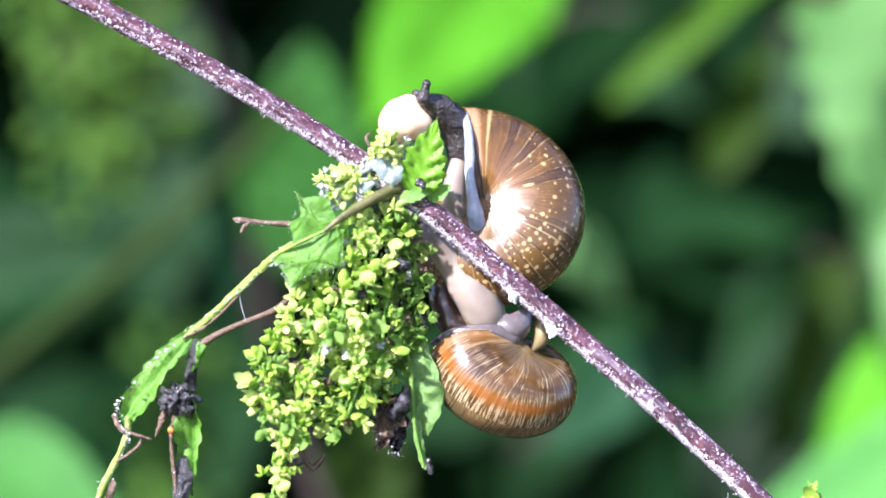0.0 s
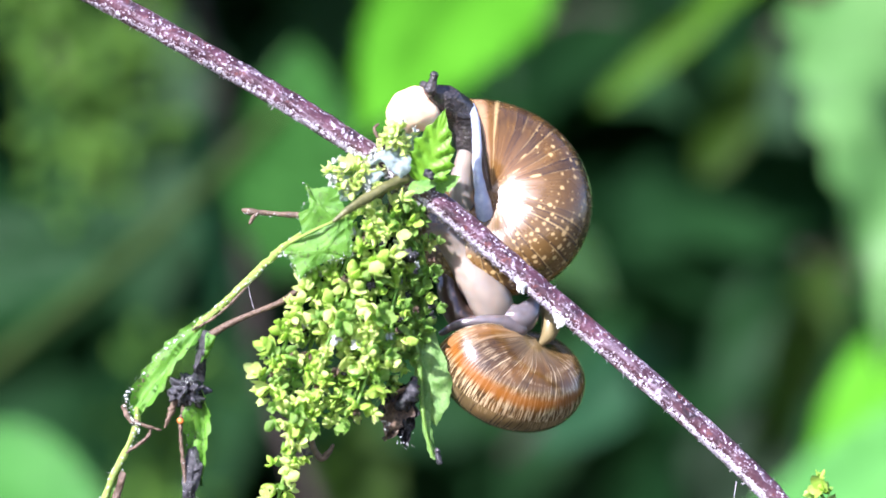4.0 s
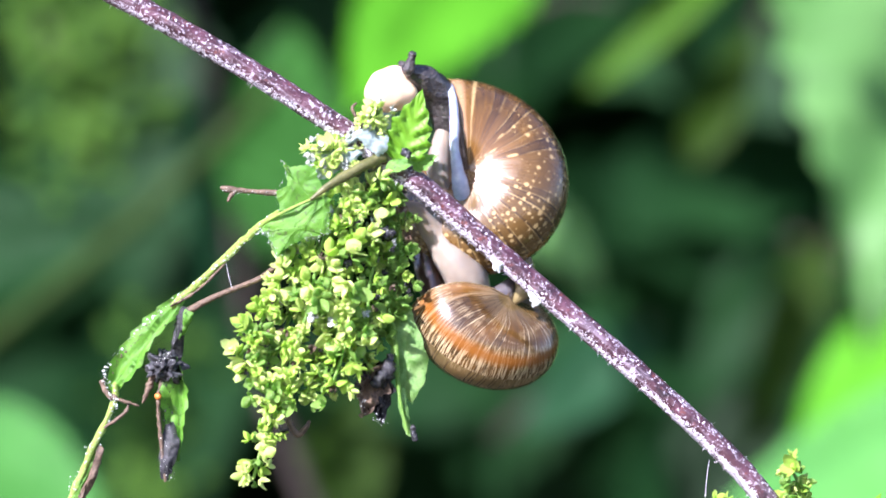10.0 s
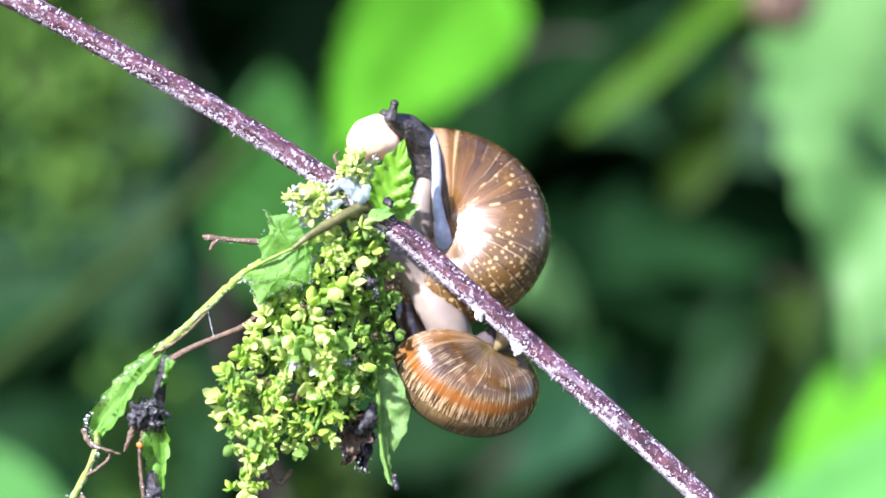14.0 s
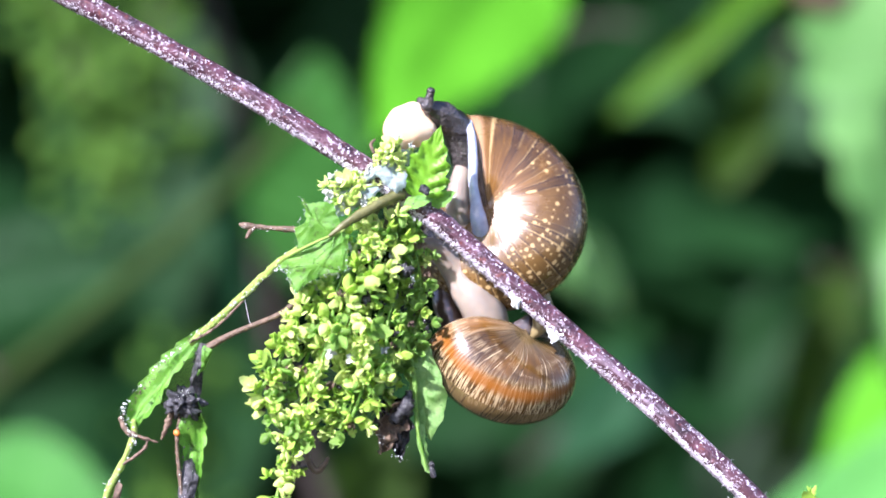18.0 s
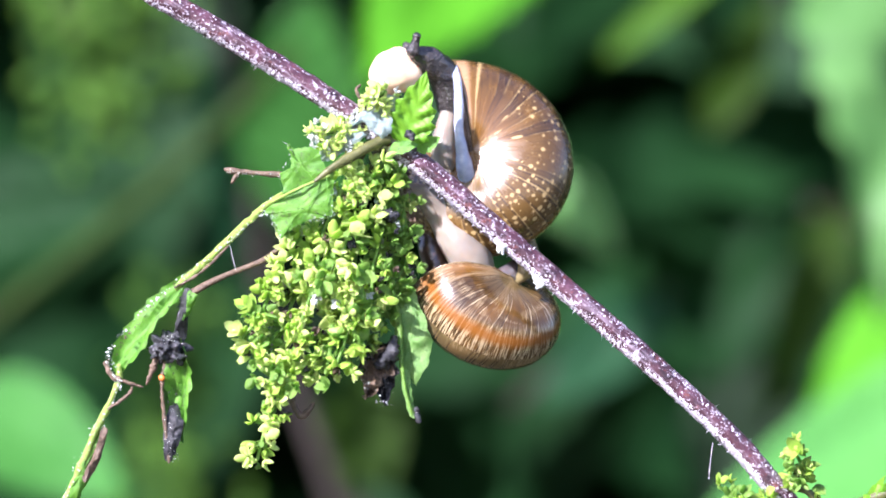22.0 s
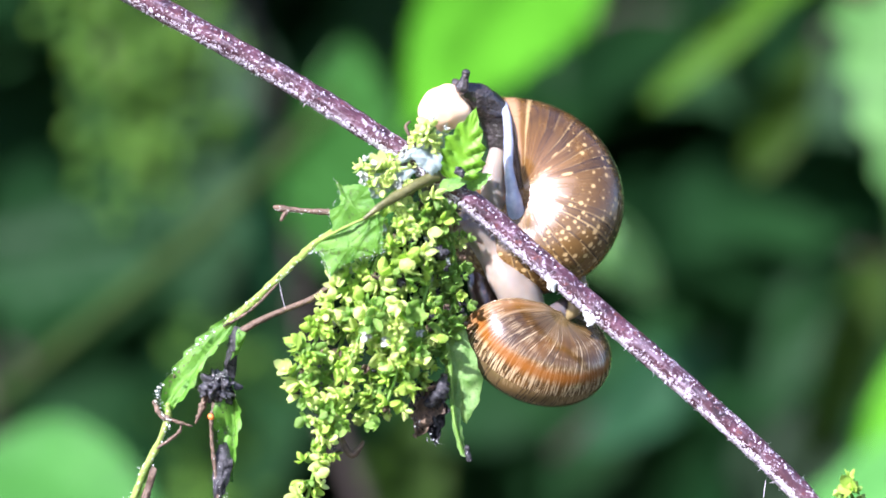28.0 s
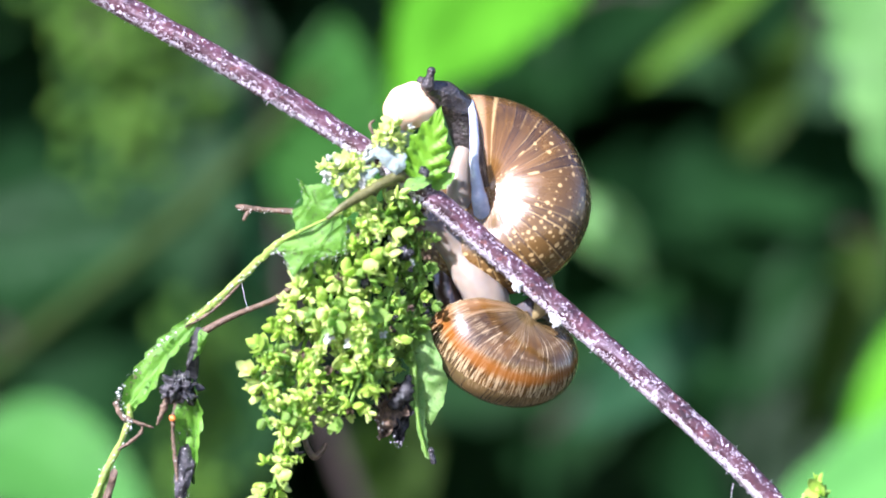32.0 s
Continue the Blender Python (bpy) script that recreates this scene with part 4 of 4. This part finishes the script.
scrap([(896, 514), (910, 510), (918, 520), (914, 538), (902, 534)], -1.45, DOWN, "white fluff caught on the stem", 36, name="webbing", bulge=8)
scrap([(962, 570), (976, 576), (986, 592), (974, 600), (966, 588)], -1.45, DOWN, "", 37, name="webbing", bulge=8)


# ---- flowers ----
def floret_mesh(kind, material):
    """One tiny nettle flower, about a millimetre and a half across: plump ovate valves round a bud."""
    bm = bmesh.new()

    def valve(turn, long, wide, thick, start=0.0, curl=0.12):
        """A pointed-oval lobe, uneven and a little hollow, that starts at the middle and leans outwards."""
        made = bmesh.ops.create_uvsphere(bm, u_segments=12, v_segments=8, radius=1.0)["verts"]
        for v in made:
            s = 0.5 + 0.5 * v.co.x
            slim = 1 - 0.42 * max(0.0, v.co.x) ** 2 - 0.25 * max(0.0, -v.co.x)
            slim *= 1 + 0.22 * noise.noise(v.co * 1.9 + Vector((long * 9, wide * 7, len(bm.verts) * 0.37)))
            p = Vector((start + s * long, v.co.y * wide * 0.5 * slim, v.co.z * thick * slim + curl * long * (s - 0.3) ** 2 - 0.10 * wide * v.co.y ** 2))
            v.co = turn @ p

    def sepal(turn, long, wide, cup, start=0.05):
        """A thin cupped scale."""
        rows = []
        for i in range(6):
            s = i / 5
            w = wide * (math.sqrt(max(0.0, 1 - (2 * (0.08 + 0.92 * s) - 1) ** 2)) * (1.1 - 0.35 * s) + 0.02)
            rows.append([bm.verts.new(turn @ Vector((start + s * long, f * w, cup * ((s - 0.1) ** 2 + 0.9 * f * f * w * 2)))) for f in (-0.5, -0.25, 0, 0.25, 0.5)])
        for p, q in zip(rows, rows[1:]):
            for j in range(4):
                bm.faces.new((p[j], p[j + 1], q[j + 1], q[j]))

    def tilt(lean, round_about, roll=0.0):
        return Matrix.Rotation(round_about, 3, "Z") @ Matrix.Rotation(-lean, 3, "Y") @ Matrix.Rotation(roll, 3, "X")

    if kind == 0:
        for j in range(4):
            sepal(tilt(0.45 + 0.25 * (j % 2), j * math.pi / 2 + 0.2, 0.2), 0.95 if j % 2 else 0.75, 0.70, 0.3)
        valve(tilt(1.3, 0.3), 0.5, 0.40, 0.14)
    elif kind == 1:
        valve(tilt(0.95, 0.0), 1.15, 0.78, 0.15)
        valve(tilt(1.10, math.pi), 0.95, 0.70, 0.13)
        sepal(tilt(0.30, 1.6), 0.80, 0.50, 0.25)
        sepal(tilt(0.15, 4.5), 0.65, 0.42, 0.25)
    elif kind == 2:
        for j in range(5):
            valve(tilt(1.0 if j % 2 else 0.4, j * 1.26, 0.25), 0.95 if j % 2 else 0.72, 0.46, 0.08, curl=0.25)
        sepal(tilt(0.1, 2.0), 0.8, 0.4, 0.3)
    else:
        for j in range(3):
            valve(tilt(0.6 + 0.25 * j, j * 2.1, 0.4 * j), 0.85, 0.58 - 0.1 * j, 0.11)
        for j in range(2):
            sepal(tilt(0.2, 1.0 + 2.6 * j), 0.75, 0.46, 0.3)
    return mesh_of("floret", bm, material)


FLORETS = {m: [floret_mesh(k, m) for k in range(4)] for m in (FLOWER, FLOWER_DIM, FLOWER_PALE, DRY, DOWN, BLACK)}


def raceme(line, count, spread, size, yellow, seed, label, deep=1.0, pale=0.0):
    """A drooping string of florets on a thin stalk."""
    r = random.Random(seed)
    pts = catmull([V(*p) for p in line], 10)
    spot = pts[0]
    count = int(count * 1.3)
    bm = tube([V(*p) for p in line], [3.2 * U] * len(line), n=8, steps=5, lump=0.2, grain=1500)
    c = part("flower_spike", bm, FLOWER_DIM, nettle, label, spot=spot)
    for i in range(count):
        p = pts[int((i + r.random()) / count * (len(pts) - 1))]
        a = r.uniform(0, 2 * math.pi)
        out = Vector((math.cos(a), -abs(r.gauss(0.5, 0.7)) if r.random() < 0.75 else r.uniform(0, 1), math.sin(a))).normalized()
        p = p + Vector((out.x, out.y * deep, out.z)) * spread * U * math.sqrt(r.uniform(0.08, 1))
        # A low yellow share puts the inner strings' shade into the colour.
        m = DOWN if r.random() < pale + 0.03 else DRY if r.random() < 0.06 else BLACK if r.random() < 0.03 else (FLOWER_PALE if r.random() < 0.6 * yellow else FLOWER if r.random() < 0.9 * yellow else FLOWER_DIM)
        turn = basis(Vector((r.uniform(-1, 1), r.uniform(-1, 1), r.uniform(-1, 1))), out + Vector((r.uniform(-0.6, 0.6), -0.5, r.uniform(-0.5, 0.7)))).to_4x4()
        kind = r.choice((0, 1, 1, 2, 2, 3, 3))
        most = 0.95 if kind in (1, 3) else 1.3
        piece("floret", FLORETS[m][kind], c, Matrix.Translation(p) @ turn @ Matrix.Scale(1.55 * size * U * (0.55 if m in (DOWN, DRY, BLACK) else min(most, r.choice((0.55, 0.7, 0.8, 0.9, 1.0, 1.3)))) * r.uniform(0.9, 1.15), 4))
    return c


BUNCH = "drooping string of yellow green nettle flowers"
SHADY = "drooping string of green nettle flowers, toned down as shaded"
raceme([(560, 495, -1), (515, 560, -1.5), (487, 630, -2), (448, 690, -2)], 40, 30, 19, 0.8, 31, BUNCH)
raceme([(462, 660, -2), (472, 735, -2), (515, 775, -2), (494, 830, -2), (474, 906, -2)], 52, 25, 16.5, 0.8, 32, BUNCH)
raceme([(640, 400, -1), (590, 500, -2), (575, 590, -2.5), (545, 680, -2), (530, 775, -2)], 54, 38, 19, 0.75, 33, BUNCH)
raceme([(670, 380, -0.5), (650, 450, -2), (620, 570, -3), (640, 650, -2.5), (612, 745, -2)], 54, 40, 19, 0.6, 34, BUNCH)
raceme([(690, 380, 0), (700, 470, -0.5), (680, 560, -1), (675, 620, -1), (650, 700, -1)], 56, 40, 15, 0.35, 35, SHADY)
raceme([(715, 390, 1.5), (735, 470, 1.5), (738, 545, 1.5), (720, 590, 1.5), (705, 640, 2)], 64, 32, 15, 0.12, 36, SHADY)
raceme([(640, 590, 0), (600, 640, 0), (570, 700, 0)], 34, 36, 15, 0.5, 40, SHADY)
raceme([(690, 285, -1.5), (682, 262, -2.2), (700, 248, -2.2)], 30, 26, 14, 2.1, 37, "small yellow flowers at the joint", pale=0.25)
raceme([(640, 320, -1.8), (600, 325, -2.4), (572, 318, -2.2)], 26, 20, 15, 2.1, 38, "small yellow flowers at the joint", pale=0.25)
raceme([(700, 318, -0.8), (682, 305, -1.2), (660, 290, -1.0), (630, 300, -1)], 34, 18, 11, 1.0, 41, "whitish cottony tuft at the joint", pale=0.6)
raceme([(640, 345, -1.8), (610, 345, -2.6), (580, 340, -2.4)], 30, 18, 11, 1.6, 42, "whitish cottony tuft at the joint", pale=0.6)
raceme([(650, 395, -1), (640, 425, -2), (650, 450, -2)], 16, 30, 12, 0.7, 57, SHADY)
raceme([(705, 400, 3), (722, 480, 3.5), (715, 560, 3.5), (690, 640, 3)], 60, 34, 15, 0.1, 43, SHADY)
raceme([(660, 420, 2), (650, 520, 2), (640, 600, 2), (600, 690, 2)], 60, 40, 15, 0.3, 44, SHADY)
raceme([(590, 480, 1), (560, 560, 1), (530, 640, 1), (500, 720, 1)], 44, 34, 15, 0.6, 45, BUNCH)
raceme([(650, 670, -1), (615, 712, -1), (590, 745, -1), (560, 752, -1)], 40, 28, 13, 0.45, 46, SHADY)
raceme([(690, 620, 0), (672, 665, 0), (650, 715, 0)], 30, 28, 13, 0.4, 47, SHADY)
blade((548, 645, -3.5), (524, 708, -3.8), 17, (0.2, -1, 0.1), FLOWER, "", teeth=3, tooth=0.05, across=3)

# the next joint down the stem
stalk("petiole", [(1420, 955, -0.5), (1457, 958, -0.8), (1486, 992, -0.6), (1470, 1020, -0.4)], [5, 6, 9, 10], TWIG)
stalk("petiole", [(1470, 1025, 0), (1497, 1003, -0.3), (1569, 972, -0.5), (1650, 946, -0.5), (1700, 928, -0.4), (1900, 870, 0)], [11, 10, 9, 9, 9, 9], TWIG, "olive brown leaf stalk")
blade((1548, 1008, -1), (1690, 960, -1.6), 96, (0.1, -1, 0.6), FRESH, "small crumpled green leaf", teeth=5, tooth=0.35, ripple=0.08, across=5, wavy=0.3, seed=12)
stalk("dead_twig", [(1722, 918, -0.4), (1714, 898, -0.5), (1706, 880, -0.5)], [7, 6, 8], DRY)
blade((1560, 985, -0.6), (1600, 930, -0.8), 22, (0.3, -1, 0.2), FRESH, "", teeth=3, tooth=0.3, across=3)
blade((1440, 1080, -0.6), (1462, 985, -0.8), 44, (0.1, -1, 0.2), FRESH, "", teeth=4, tooth=0.3, across=4)
raceme([(1452, 950, -0.8), (1450, 918, -1), (1432, 881, -1)], 20, 28, 15, 0.5, 51, "small tuft of yellow green nettle flowers")
raceme([(1408, 998, -1), (1355, 1000, -1.5), (1300, 1024, -1.5), (1245, 1044, -1.5)], 34, 26, 16, 0.5, 52, BUNCH)
raceme([(1385, 975, -0.5), (1340, 970, -0.8), (1300, 952, -0.8)], 16, 20, 15, 0.5, 53, BUNCH)
raceme([(1400, 1000, -1), (1390, 1040, -1), (1370, 1090, -1)], 22, 26, 16, 0.5, 54, BUNCH)

# threads of spider silk
for ends in (((423, 520, -1), (428, 545, -1), (434, 568, -1)), ((1289, 872, 0), (1285, 900, -0.5), (1282, 936, -1))):
    t = thing("spider_thread", V(*ends[0]), "fine white thread of spider silk on the nettle", "spider silk")
    part("strand", tube([V(*p) for p in ends], [0.32 * U] * 3, n=5, steps=3), SILK, t)
    part("knot", blob(V(*ends[2]), (1.1 * U, 1.0 * U, 1.4 * U), 0.3, 900, 1), SILK, t)

# ---- what moves ----
SLIDE = [(0, 0, 0), (2.5, -2, 2), (4.5, 1, 9), (5, -4, 10), (5.5, -9, 9), (6, -12, 4), (6.5, -10, 3), (7, -4, 1), (7.5, 1, -3),
         (8, 0, -5), (8.5, 0, -12), (9, 0, -20), (9.5, -2, -25), (10, -3, -29), (10.5, -5, -31), (11, -6, -32), (13.5, -5, -32), (27.5, -7, -34), (29, -7, -36), (32, -7, -36)]


def motions():
    """The lower snail draws its shell up over its body, and its fold of skin back into the mouth."""
    home = AT[shell_b] - AT[snail_b]
    walk(shell_b, [(t, pose(home.x + x * U, home.y, home.z - y * U)) for t, x, y in SLIDE])
    rest = AT[fold] - AT[snail_b]
    walk(fold, [(t, pose(rest.x, rest.y + 0.001 * back, rest.z - down * U)) for t, back, down in ((0, 0, 0), (7.5, 0, 0), (10, 1.4, 6), (32, 1.4, 6))])


motions()
